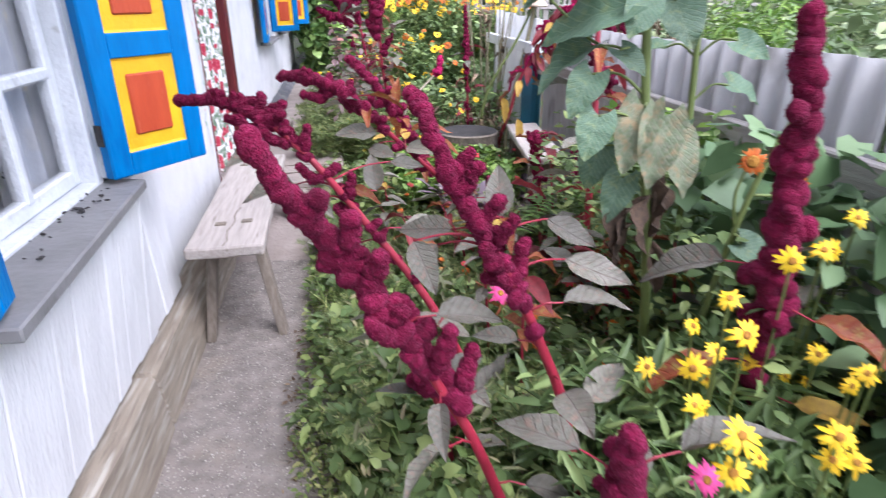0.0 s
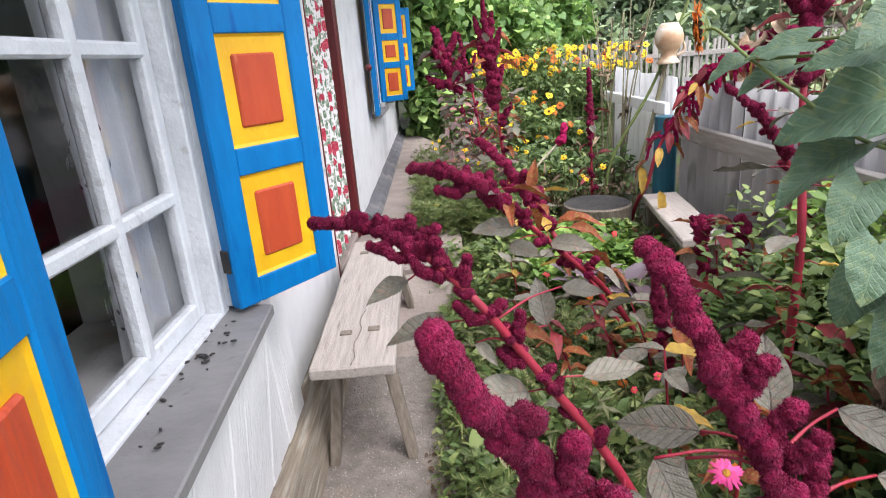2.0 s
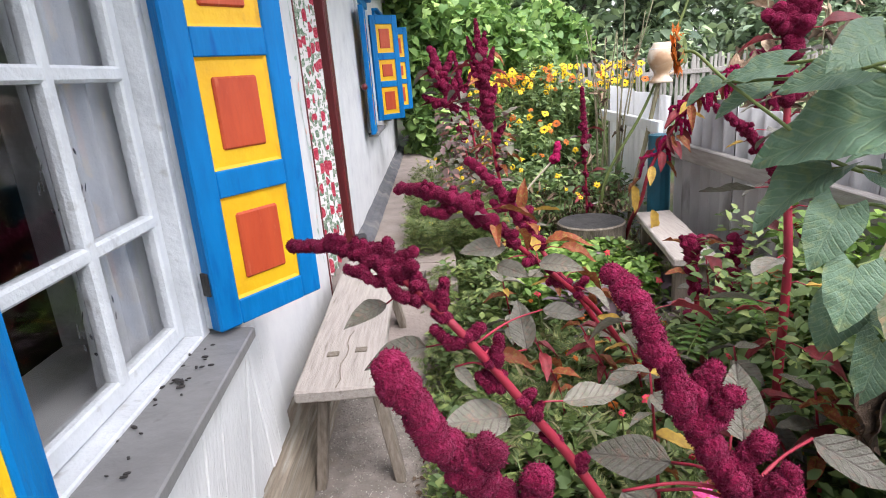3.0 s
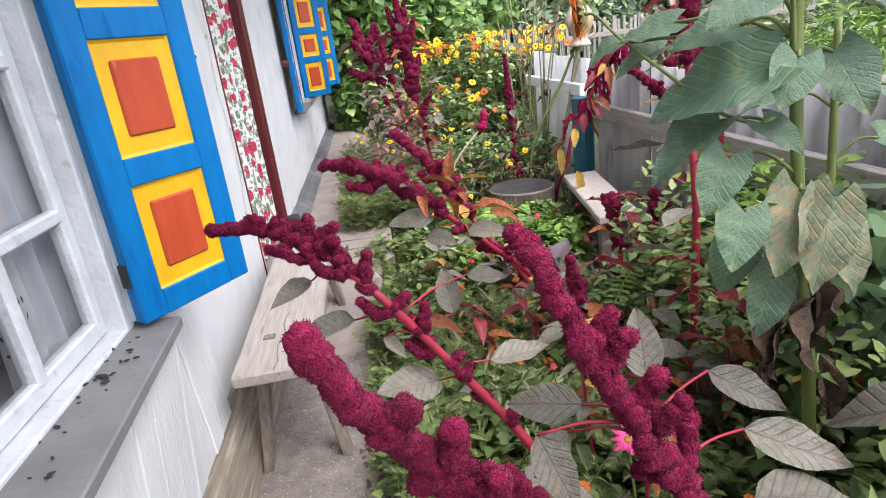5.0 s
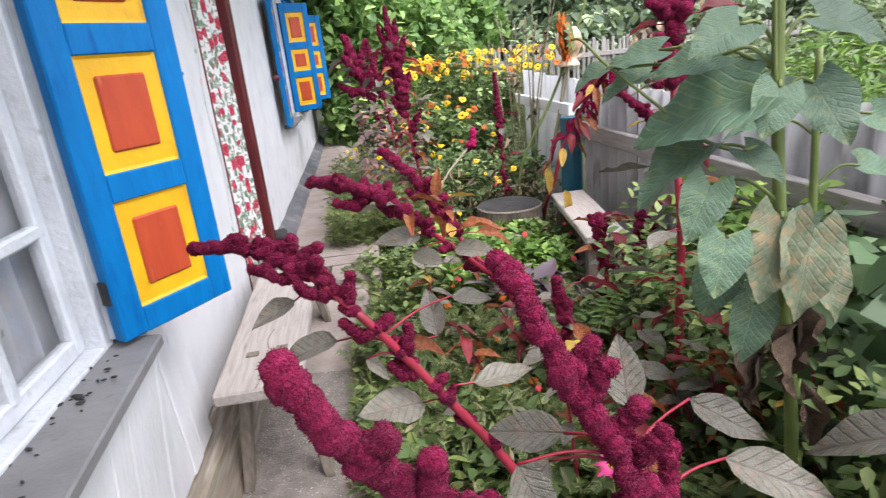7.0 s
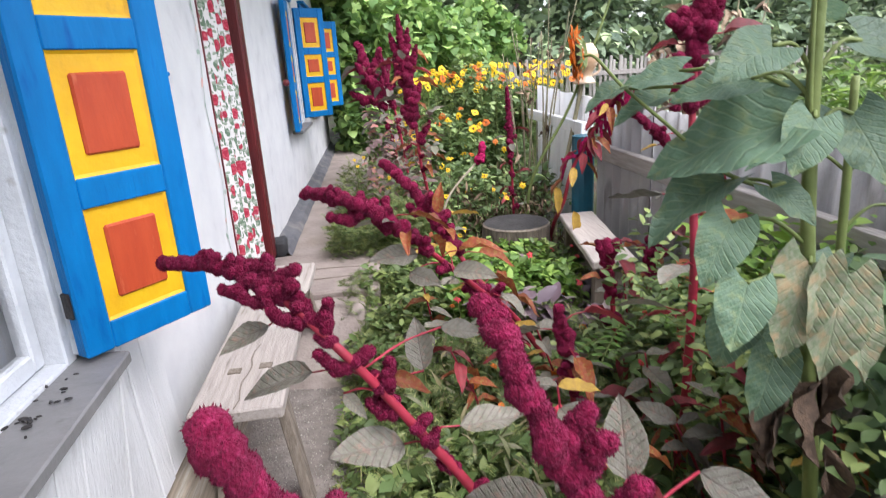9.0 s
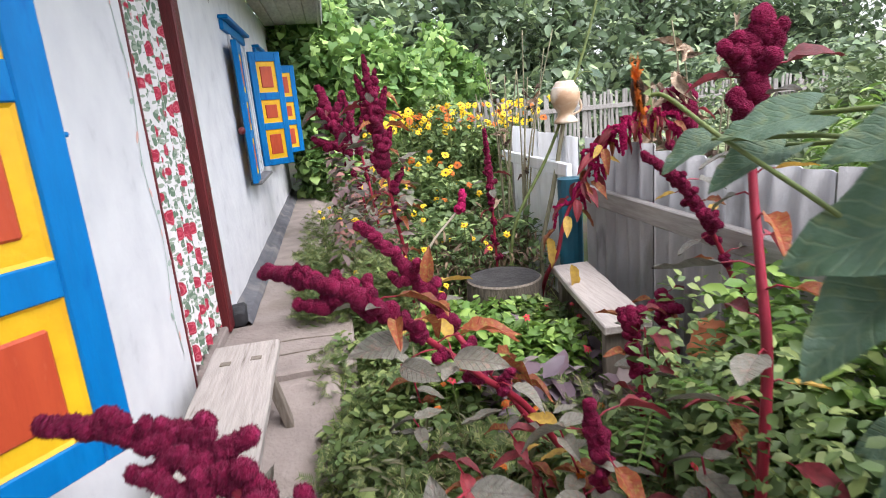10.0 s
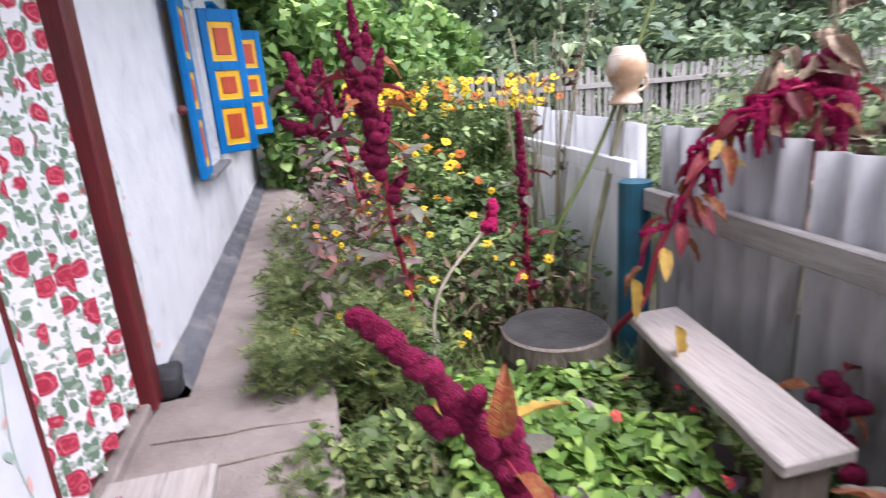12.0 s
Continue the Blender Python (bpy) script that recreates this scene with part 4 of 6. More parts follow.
def velvet_blobs(centres, radii, rs):
    """Fuzzy lumps: displaced balls covered with short bristles."""
    vs, fs, o = [], [], 0
    for c, r in zip(centres, radii):
        stretch = rs.uniform(0.85, 1.2, 3)
        bumps = rs.normal(size=(14, 3))
        bumps /= np.linalg.norm(bumps, axis=1)[:, None]
        lift = np.clip((ICO_V @ bumps.T - 0.8) * 5, 0, 1).max(axis=1)
        rad = 0.86 + 0.16 * lift + rs.uniform(-0.035, 0.035, len(ICO_V))
        v = ICO_V * rad[:, None] * r * stretch + c
        vs.append(v)
        fs.append(ICO_F + o)
        o += len(v)
        n = 300
        idx = rs.integers(0, len(ICO_V), n)
        nrm = ICO_V[idx]
        base = v[idx]
        t1 = np.cross(nrm, rs.normal(size=(n, 3)))
        t1 /= np.linalg.norm(t1, axis=1)[:, None] + 1e-9
        w = 0.0011
        tip = base + nrm * rs.uniform(0.0012, 0.0032, n)[:, None] + rs.normal(size=(n, 3)) * 0.001
        tri = np.stack([base - t1 * w, base + t1 * w, tip], 1).reshape(-1, 3)
        vs.append(tri)
        fs.append(np.arange(3 * n).reshape(-1, 3) + o)
        o += 3 * n
    return np.concatenate(vs), np.concatenate(fs)

def spike(plant, line, r0, r1, seed, lobes=0, gap=0.62, mat=None, label="", upto=1.0):
    """A velvety flower spike along a line that starts at the tip; upto: the share of the line it covers."""
    rs = np.random.default_rng(seed)
    pts = smooth_line(line, 10)
    seg = [0.0]
    for a, b in zip(pts, pts[1:]):
        seg.append(seg[-1] + (b - a).length)
    total, s, centres, radii = seg[-1] * upto, 0.0, [], []
    while s < total:
        i = max(k for k in range(len(seg)) if seg[k] <= s)
        i = min(i, len(pts) - 2)
        p = pts[i].lerp(pts[i + 1], (s - seg[i]) / max(1e-6, seg[i + 1] - seg[i]))
        u = s / total
        r = (r0 + (r1 - r0) * u ** 0.7) * rs.uniform(0.88, 1.12)
        off = rs.normal(size=3) * r * (0.12 + 0.16 * u)
        centres.append(np.array(p[:]) + off)
        radii.append(r)
        if u > 0.3 and rs.random() < lobes:
            d = rs.normal(size=3)
            d /= np.linalg.norm(d)
            if d[2] < -0.3:
                d[2] *= -1
            for q in range(rs.integers(1, 4)):
                centres.append(np.array(p[:]) + d * r * (0.75 + 0.6 * q))
                radii.append(r * rs.uniform(0.5, 0.85))
        s += r * gap
    me = np_mesh("flower_spike", *velvet_blobs(centres, radii, rs))
    return link_mesh("flower_spike", me, mat or VELVET, plant, label, smooth=True)

def amaranth(label, line, root, seed, r0=0.016, r1=0.028, upto=0.6, lobes=0.3, leaves=10, meshes=None, size=0.13, side=(), group="garden amaranths", stem_r=0.0085, leaf_from=0.35, beads=6, own=()):
    """line runs from the tip down the stem; side: (place along the stem 0..1, length, tip direction) of side spikes; own: (base, tip) of single leaves."""
    rng = random.Random(seed)
    plant = tagged(new("amaranth"), label, "plant", group)
    pts = smooth_line(list(line) + [root], 8)
    n = len(pts)
    v, f = tube(pts, [0.004 + stem_r * (i / n) ** 0.7 for i in range(n)], 8)
    link_mesh("stem", raw(v, f), RED_STEM, plant, "red fleshy stem", smooth=True)
    spike(plant, line, r0, r1, seed, lobes, upto=upto)
    for k, (u, length, d) in enumerate(side):
        p = pts[int(u * (n - 1))]
        d = Vector(d).normalized()
        tip = p + d * length
        mid = p + d * length * 0.5 + Vector((0, 0, -0.02))
        spike(plant, [tip, mid, p], r0 * 0.8, r1 * 0.75, seed * 7 + k, 0.15, upto=0.9)
    rs = np.random.default_rng(seed + 500)
    for k in range(beads):
        q = int((n - 1) * (upto * 0.75 + (0.86 - upto * 0.75) * k / max(1, beads)))
        a = Vector((rs.uniform(-1, 1), rs.uniform(-1, 1), rs.uniform(-0.2, 1.0))).normalized()
        base, ln = pts[q], rs.uniform(0.025, 0.075)
        spike(plant, [base + a * ln, base + a * ln * 0.5, base], r0 * 0.9, r0 * 1.15, seed * 31 + k, 0.3)
    for k in range(leaves):
        u = leaf_from + (0.97 - leaf_from) * k / max(1, leaves - 1)
        p = pts[min(n - 1, int(u * (n - 1)))]
        a = k * 2.4 + rng.uniform(-0.4, 0.4)
        d = Vector((math.cos(a), math.sin(a), rng.uniform(-0.05, 0.5)))
        s = size * rng.uniform(0.7, 1.25)
        stalk = p + d.normalized() * s * 0.55
        tv, tf = tube([p, p.lerp(stalk, 0.5) + Vector((0, 0, 0.01)), stalk], [0.0028, 0.0024, 0.002], 5)
        link_mesh("petiole", raw(tv, tf), RED_STEM, plant)
        pool = meshes or OLIVES
        ob = new("leaf", rng.choice(pool))
        ob.parent = plant
        ob.matrix_basis = aim(stalk, d + Vector((0, 0, rng.uniform(-0.5, 0.1))), s, rng.uniform(-0.5, 0.5))
    for k, (base, tip) in enumerate(own):
        base, tip = Vector(base), Vector(tip)
        p = min(pts[: int(n * 0.9)], key=lambda q: (q - base).length + abs(q.z - base.z))
        tv, tf = tube(smooth_line([p, p.lerp(base, 0.5) + Vector((0, 0, 0.012)), base], 4), [0.003] * 4 + [0.0022] * 5, 6)
        link_mesh("petiole", raw(tv, tf), RED_STEM, plant, smooth=True)
        ob = new("leaf", rng.choice(OLIVES if k % 7 != 6 else RUSTS))
        ob.parent = plant
        ob.matrix_basis = broad(base, tip)
    return plant

def P(y, *xz):
    return [(x, y, z) for x, z in xz]

def broad(base, tip, lift=(-0.2, -0.6, 0.9), wide=1.0):
    """The pose of a leaf from base to tip whose face turns up and towards the path."""
    d = Vector(tip) - Vector(base)
    size = d.length
    d.normalize()
    up = Vector(lift)
    up = (up - d * up.dot(d)).normalized()
    return Matrix.Translation(base) @ Matrix((d, up.cross(d), up)).transposed().to_4x4() @ Matrix.Diagonal((size, size * wide, size, 1))

amaranth("leaning crimson amaranth with a knobbly velvet spike and grey-olive leaves", [(0.242, 2.48, 1.044), (0.32, 2.44, 1.05), (0.39, 2.40, 1.045), (0.46, 2.37, 1.02), (0.53, 2.32, 0.975), (0.60, 2.28, 0.91), (0.68, 2.28, 0.80), (0.75, 2.27, 0.70), (0.84, 2.25, 0.575), (0.93, 2.22, 0.42)], (1.12, 2.2, 0.0), 11,
         0.0125, 0.018, 0.30, 0.5, 4, size=0.11, side=((0.18, 0.03, (-0.3, 0.1, 0.8)), (0.22, 0.03, (0.3, -0.3, 0.8)), (0.27, 0.05, (-0.9, -0.2, -0.4)), (0.31, 0.05, (0.3, 0.2, 0.8)), (0.36, 0.09, (-0.95, 0.1, 0.15)), (0.43, 0.07, (-0.9, 0.1, 0.35)), (0.47, 0.06, (0.3, 0.1, 0.9)), (0.54, 0.07, (-0.8, 0.1, 0.3)), (0.60, 0.07, (0.2, 0.1, 0.9)), (0.64, 0.06, (-0.8, 0.2, 0.2))), leaf_from=0.7, beads=14,
         own=[((0.462, 2.38, 0.925), (0.37, 2.33, 0.911)), ((0.542, 2.33, 0.837), (0.41, 2.3, 0.84)), ((0.536, 2.35, 0.935), (0.539, 2.33, 1.0)), ((0.762, 2.36, 0.797), (0.751, 2.42, 0.898)), ((0.809, 2.42, 0.864), (0.901, 2.4, 0.843)), ((0.709, 2.3, 0.669), (0.574, 2.22, 0.724)), ((0.684, 2.3, 0.824), (0.772, 2.28, 0.811)), ((0.6, 2.3, 0.8), (0.64, 2.26, 0.77))])
amaranth("stout crimson amaranth spike leaning over the path", [(0.525, 1.76, 1.085), (0.56, 1.75, 1.025), (0.61, 1.765, 0.94), (0.66, 1.775, 0.86), (0.75, 1.75, 0.73), (0.84, 1.73, 0.57), (0.92, 1.71, 0.41)], (1.06, 1.70, 0.0), 12,
         0.0215, 0.025, 0.62, 0.55, 7, size=0.13, side=((0.42, 0.08, (0.4, -0.3, 0.8)), (0.5, 0.09, (0.3, -0.4, 0.8)), (0.62, 0.09, (-0.6, -0.3, 0.5)), (0.68, 0.12, (0.3, -0.3, 0.9)), (0.75, 0.12, (0.4, 0.3, 0.8))), leaf_from=0.6, beads=4)
amaranth("tall crimson amaranth with a long leaning velvet spike", [(0.818, 1.885, 1.132), (0.835, 1.82, 1.085), (0.86, 1.79, 1.02), (0.90, 1.78, 0.94), (0.95, 1.78, 0.85), (1.0, 1.765, 0.76), (1.06, 1.76, 0.62), (1.12, 1.76, 0.45)], (1.22, 1.76, 0.0), 13,
         0.0155, 0.0195, 0.62, 0.15, 5, size=0.125, side=((0.26, 0.05, (0.9, 0.1, 0.35)), (0.30, 0.055, (0.8, -0.3, 0.5)), (0.42, 0.06, (0.7, -0.2, 0.5)), (0.48, 0.07, (0.6, -0.4, 0.6)), (0.54, 0.06, (-0.5, -0.4, 0.6)), (0.62, 0.09, (0.3, 0.4, 0.9))), leaf_from=0.68, beads=3,
         own=[((1.093, 1.88, 0.866), (1.18, 1.82, 0.812)), ((0.985, 1.86, 0.885), (0.989, 1.9, 0.985)), ((1.117, 1.82, 0.797), (1.233, 1.75, 0.754)), ((0.883, 1.85, 0.868), (0.778, 1.9, 0.862)), ((0.80, 1.8, 0.87), (0.83, 1.72, 0.80)), ((0.85, 1.82, 0.85), (0.79, 1.8, 0.80))])
amaranth("crimson amaranth stretching low across the bed with rusty leaves", [(0.448, 3.33, 1.005), (0.52, 3.22, 1.01), (0.59, 3.15, 1.003), (0.68, 3.13, 0.96), (0.77, 3.18, 0.87), (0.91, 3.25, 0.73), (1.03, 3.26, 0.61), (1.2, 3.35, 0.42)], (1.45, 3.4, 0.0), 14,
         0.018, 0.027, 0.42, 0.35, 16, RUSTS + RUSTS + OLIVES, 0.13, ((0.36, 0.13, (-0.9, 0.15, -0.12)), (0.46, 0.06, (-0.6, -0.3, 0.3))), leaf_from=0.45, beads=10,
         own=[((0.816, 3.2, 0.785), (0.65, 3.15, 0.803)), ((0.784, 3.2, 0.72), (0.876, 3.1, 0.71)), ((0.934, 3.2, 0.713), (1.061, 3.1, 0.735)), ((0.74, 3.1, 0.93), (0.71, 3.05, 0.96))])
slant = amaranth("crimson amaranth with a thick slanting spike among rusty leaves", [(0.727, 3.71, 1.03), (0.78, 3.68, 0.985), (0.83, 3.66, 0.93), (0.88, 3.66, 0.85), (0.95, 3.62, 0.74), (1.05, 3.55, 0.58), (1.18, 3.5, 0.4)], (1.4, 3.5, 0.0), 15,
         0.019, 0.030, 0.60, 0.3, 15, RUSTS + RUSTS + OLIVES, 0.13, ((0.46, 0.07, (-0.7, 0.1, 0.1)), (0.52, 0.06, (0.6, -0.3, 0.3))), leaf_from=0.5)
rust = new("leaf", RUSTS[0])
rust.parent = slant
rust.matrix_basis = broad((0.93, 3.58, 0.83), (0.94, 3.56, 0.95), (-0.3, -1, 0.1))
amaranth("tall upright purple-red amaranth with a slender spire", P(5.26, (0.912, 1.71), (0.917, 1.62), (0.927, 1.48), (0.94, 1.32), (0.98, 1.02), (0.995, 0.79), (1.03, 0.57)), (1.08, 5.26, 0.0), 16,
         0.010, 0.046, 0.55, 0.8, 34, OLIVES + CRIMS + RUSTS, 0.13, ((0.3, 0.16, (0.25, 0.1, 0.9)), (0.36, 0.22, (-0.35, 0.2, 0.9)), (0.42, 0.2, (0.4, -0.1, 0.9)), (0.46, 0.18, (-0.4, 0.1, 0.85)), (0.52, 0.18, (0.35, 0.2, 0.9)), (0.58, 0.15, (-0.5, 0, 0.7)), (0.64, 0.15, (0.5, 0, 0.7))), leaf_from=0.3)
amaranth("bushy purple-red amaranth close to the wall", [(0.604, 7.6, 1.645), (0.65, 7.58, 1.52), (0.70, 7.55, 1.36), (0.77, 7.5, 1.12), (0.84, 7.45, 0.88), (0.9, 7.4, 0.60)], (0.98, 7.35, 0.0), 17,
         0.032, 0.062, 0.6, 0.8, 40, OLIVES + CRIMS, 0.2, ((0.3, 0.22, (-0.2, 0.1, 0.9)), (0.38, 0.3, (0.35, 0.1, 0.9)), (0.44, 0.28, (-0.45, -0.1, 0.7)), (0.5, 0.34, (0.4, 0.2, 0.9)), (0.56, 0.3, (-0.8, 0, 0.35))), leaf_from=0.28)
amaranth("purple-red amaranth among the daisy shrubs", [(0.80, 6.4, 1.55), (0.84, 6.4, 1.3), (0.9, 6.38, 1.0), (0.95, 6.35, 0.6)], (1.0, 6.35, 0.0), 18, 0.012, 0.026, 0.5, 0.5, 24, OLIVES + CRIMS, 0.13, ((0.35, 0.2, (0.35, 0.1, 0.9)), (0.45, 0.2, (-0.4, 0.1, 0.8))), leaf_from=0.3)
amaranth("slim upright dark red amaranth before the white fence", [(1.634, 5.40, 1.223), (1.645, 5.40, 1.0), (1.652, 5.40, 0.78), (1.66, 5.40, 0.42)], (1.67, 5.40, 0.0), 19, 0.013, 0.024, 0.6, 0.2, 12, OLIVES + CRIMS, 0.1, stem_r=0.006, leaf_from=0.35)
mag = tagged(new("amaranth"), "small magenta amaranth tuft on a pale bent stalk", "plant", "garden amaranths")
v, f = tube(smooth_line([(1.38, 5.05, 0.84), (1.33, 5.05, 0.77), (1.17, 5.05, 0.6), (1.1, 5.06, 0.4), (1.1, 5.06, 0.0)], 5), [0.007] * 21, 7)
link_mesh("stem", raw(v, f), material("pale_stalk", (0.55, 0.48, 0.36), (0.45, 0.38, 0.3), 12), mag, smooth=True)
spike(mag, [(1.383, 5.05, 0.90), (1.38, 5.05, 0.84), (1.355, 5.05, 0.78)], 0.02, 0.028, 20, 0.4, mat=MAGENTA)
amaranth("tall crimson amaranth with fat clustered velvet lobes", [(1.605, 2.87, 1.53), (1.603, 2.87, 1.46), (1.597, 2.87, 1.38), (1.588, 2.85, 1.2), (1.578, 2.80, 1.0), (1.571, 2.755, 0.78), (1.572, 2.755, 0.4)], (1.58, 2.76, 0.0), 21,
         0.024, 0.03, 0.14, 1.0, 20, RUSTS + OLIVES + CRIMS, 0.12, ((0.10, 0.05, (-0.8, 0.1, 0.2)), (0.1, 0.05, (0.8, -0.1, 0.3)), (0.13, 0.08, (-0.95, 0.0, 0.1)), (0.36, 0.1, (-0.5, -0.2, 0.7)), (0.40, 0.1, (0.5, -0.1, 0.8))), stem_r=0.011, leaf_from=0.24, beads=0)
amaranth("tall dark crimson amaranth with knotted lobes beside the yellow daisies", [(1.50, 1.74, 1.27), (1.525, 1.74, 1.12), (1.545, 1.75, 0.95), (1.56, 1.75, 0.80), (1.565, 1.75, 0.60), (1.58, 1.75, 0.38)], (1.6, 1.75, 0.0), 22,
         0.022, 0.034, 0.72, 0.5, 9, OLIVES + RUSTS, 0.16, leaf_from=0.5)
amaranth("small crimson amaranth at the plank bench with rusty leaves", [(2.06, 4.02, 0.5), (2.06, 4.0, 0.44), (2.05, 3.95, 0.33)], (2.03, 3.7, 0.0), 23, 0.025, 0.035, 0.5, 0.5, 7, CRIMS + RUSTS, 0.1, leaf_from=0.2)
amaranth("young crimson amaranth with rusty leaves in the bed", [(1.55, 3.35, 0.72), (1.56, 3.34, 0.65), (1.57, 3.33, 0.5)], (1.6, 3.3, 0.0), 24, 0.02, 0.03, 0.3, 0.5, 9, CRIMS + RUSTS, 0.12, leaf_from=0.2)
amaranth("young crimson amaranth low in the bed", [(1.10, 1.45, 0.66), (1.11, 1.46, 0.55), (1.13, 1.47, 0.4)], (1.15, 1.48, 0.0), 25, 0.02, 0.03, 0.6, 0.4, 8, OLIVES, 0.15, leaf_from=0.3)
amaranth("young crimson amaranth low beside the path", [(0.80, 2.02, 0.62), (0.83, 2.02, 0.52), (0.87, 2.02, 0.35)], (0.93, 2.02, 0.0), 26, 0.018, 0.028, 0.7, 0.3, 7, OLIVES, 0.13, leaf_from=0.3)
amaranth("crimson amaranth behind the low spikes with rusty leaves", [(1.25, 3.0, 0.62), (1.27, 3.0, 0.5), (1.30, 3.0, 0.3)], (1.33, 3.0, 0.0), 27, 0.016, 0.026, 0.5, 0.4, 9, RUSTS + CRIMS + OLIVES, 0.13, leaf_from=0.2)

amaranth("crimson amaranth with a loose arching spike before the fence", [(1.71, 3.55, 1.19), (1.85, 3.55, 1.07), (1.95, 3.55, 0.93), (2.05, 3.55, 0.73), (2.17, 3.55, 0.42)], (2.08, 3.56, 0.0), 29, 0.014, 0.022, 0.45, 0.5, 12, OLIVES + RUSTS, 0.11, leaf_from=0.2)

# young amaranths without bloom, standing through the bed
rng = random.Random(77)
for k in range(16):
    x, y = rng.uniform(0.9, 1.75), rng.uniform(2.1, 4.0)
    z = rng.uniform(0.32, 0.62)
    plant = tagged(new("young_amaranth"), "young amaranth with red stem and rusty or olive leaves", "plant", "young amaranths")
    pts = smooth_line([(x - rng.uniform(-0.02, 0.12), y, z), (x - 0.02, y, z * 0.5), (x, y, 0)], 5)
    v, f = tube(pts, [0.003 + 0.0004 * i for i in range(len(pts))], 7)
    link_mesh("stem", raw(v, f), RED_STEM, plant, smooth=True)
    pool = (RUSTS + CRIMS, OLIVES, RUSTS + OLIVES)[k % 3]
    for j in range(9):
        q = pts[int((len(pts) - 1) * 0.6 * j / 9)]
        a = j * 2.4 + rng.uniform(-0.3, 0.3)
        ob = new("leaf", rng.choice(pool))
        ob.parent = plant
        ob.matrix_basis = aim(q, (math.cos(a), math.sin(a), rng.uniform(-0.4, 0.4)), rng.uniform(0.07, 0.13), rng.uniform(-0.4, 0.4))

# drooping red amaranth by the teal post
droop = tagged(new("drooping_amaranth"), "red drooping amaranth with hanging tassels and crimson leaves", "plant", "garden amaranths")
arch = smooth_line([(1.74, 4.92, 0.0), (1.745, 4.7, 0.40), (1.755, 4.52, 0.6), (1.80, 4.5, 0.79), (1.92, 4.5, 1.0), (2.03, 4.48, 1.17), (2.15, 4.45, 1.26), (2.25, 4.4, 1.29), (2.31, 4.38, 1.2)], 8)
v, f = tube(arch, [0.014 - 0.010 * i / len(arch) for i in range(len(arch))], 8)
link_mesh("stem", raw(v, f), RED_STEM, droop, "bright red arching stem", smooth=True)
rng = random.Random(31)
for k in range(36):
    p = arch[rng.randint(int(len(arch) * 0.42), len(arch) - 1)]
    a = rng.uniform(0, 6.28)
    L = rng.uniform(0.05, 0.13)
    q = p + Vector((math.cos(a) * L * 0.7, math.sin(a) * L * 0.7, rng.uniform(-0.3, 0.5) * L))
    tip = q + Vector((math.cos(a) * 0.02, math.sin(a) * 0.02, -L))
    spike(droop, [tip, q.lerp(tip, 0.4), q, p], 0.005, 0.009, 300 + k, 0.2, gap=1.0, mat=MAGENTA)
for k in range(48):
    p = arch[rng.randint(int(len(arch) * 0.35), len(arch) - 1)]
    a = rng.uniform(0, 6.28)
    ob = new("leaf", rng.choice(CRIMS + CRIMS + RUSTS))
    ob.parent = droop
    ob.matrix_basis = aim(p + Vector((math.cos(a), math.sin(a), -0.2)) * 0.04, (math.cos(a), math.sin(a), rng.uniform(-1.8, -0.2)), rng.uniform(0.07, 0.13), rng.uniform(-1, 1))
for p, s in (((1.70, 4.5, 0.56), 0.17), ((1.74, 4.3, 0.46), 0.17)):
    ob = new("leaf", YELLOWED)
    ob.parent = droop
    ob.matrix_basis = aim((p[0], p[1], p[2] + 0.14), (0.15, -0.1, -1), s, 0.6)

# ---- sunflowers ----
def flower_head(plant, m, radius, petals, petal_mat, disc_r, name="flower_head", back=True, cup=0.2, layers=2, seed=0):
    """A composite bloom facing +z of m."""
    rng = random.Random(seed)
    verts, faces = [], []
    for layer in range(layers):
        for k in range(petals):
            a = 2 * math.pi * (k + layer * 0.5) / petals + rng.uniform(-0.12, 0.12)
            ln = (radius - disc_r * 0.8) * (rng.uniform(0.8, 1.1) if radius > 0.045 else rng.uniform(0.55, 1.15))
            w = 2 * math.pi * radius / petals * (0.42 if radius > 0.045 else 0.28)
            c, s = math.cos(a), math.sin(a)
            o = len(verts)
            for u, ww in ((0, 0.4), (0.35, 1.0), (0.75, 0.8), (1.0, 0.06)):
                r = disc_r * 0.8 + ln * u
                z = cup * ln * u * (1 - layer * 0.7) - (0.25 if radius > 0.045 else 0.5) * ln * u * u + rng.uniform(-0.1, 0.1) * ln
                for sd in (-1, 1):
                    verts.append((c * r - s * sd * w * ww, s * r + c * sd * w * ww, z))
            for i in range(3):
                q = o + i * 2
                faces.append((q, q + 2, q + 3, q + 1))
    v = [m @ Vector(p) for p in verts]
    head = link_mesh("petals", raw(v, faces), petal_mat, plant, smooth=True)
    bm = bmesh.new()
    bmesh.ops.create_icosphere(bm, subdivisions=3, radius=disc_r, matrix=m @ Matrix.Translation((0, 0, disc_r * 0.1)) @ Matrix.Diagonal((1, 1, 0.4, 1)))
    part("disc", bm, DISC if radius > 0.045 else CONE, head, smooth=True)
    if back:
        sep = []
        sf = []
        for k in range(14):
            a = 2 * math.pi * k / 14
            c, s = math.cos(a), math.sin(a)
            o = len(sep)
            for r, ww, z in ((disc_r * 0.5, 0.4, -0.012), (disc_r, 1, -0.016), (disc_r * 1.55, 0.05, -0.006)):
                for sd in (-1, 1):
                    sep.append(m @ Vector((c * r - s * sd * disc_r * 0.24 * ww, s * r + c * sd * disc_r * 0.24 * ww, z)))
            sf += [(o, o + 2, o + 3, o + 1), (o + 2, o + 4, o + 5, o + 3)]
        link_mesh("sepals", raw(sep, sf), GREEN_STEM, head)
    return head

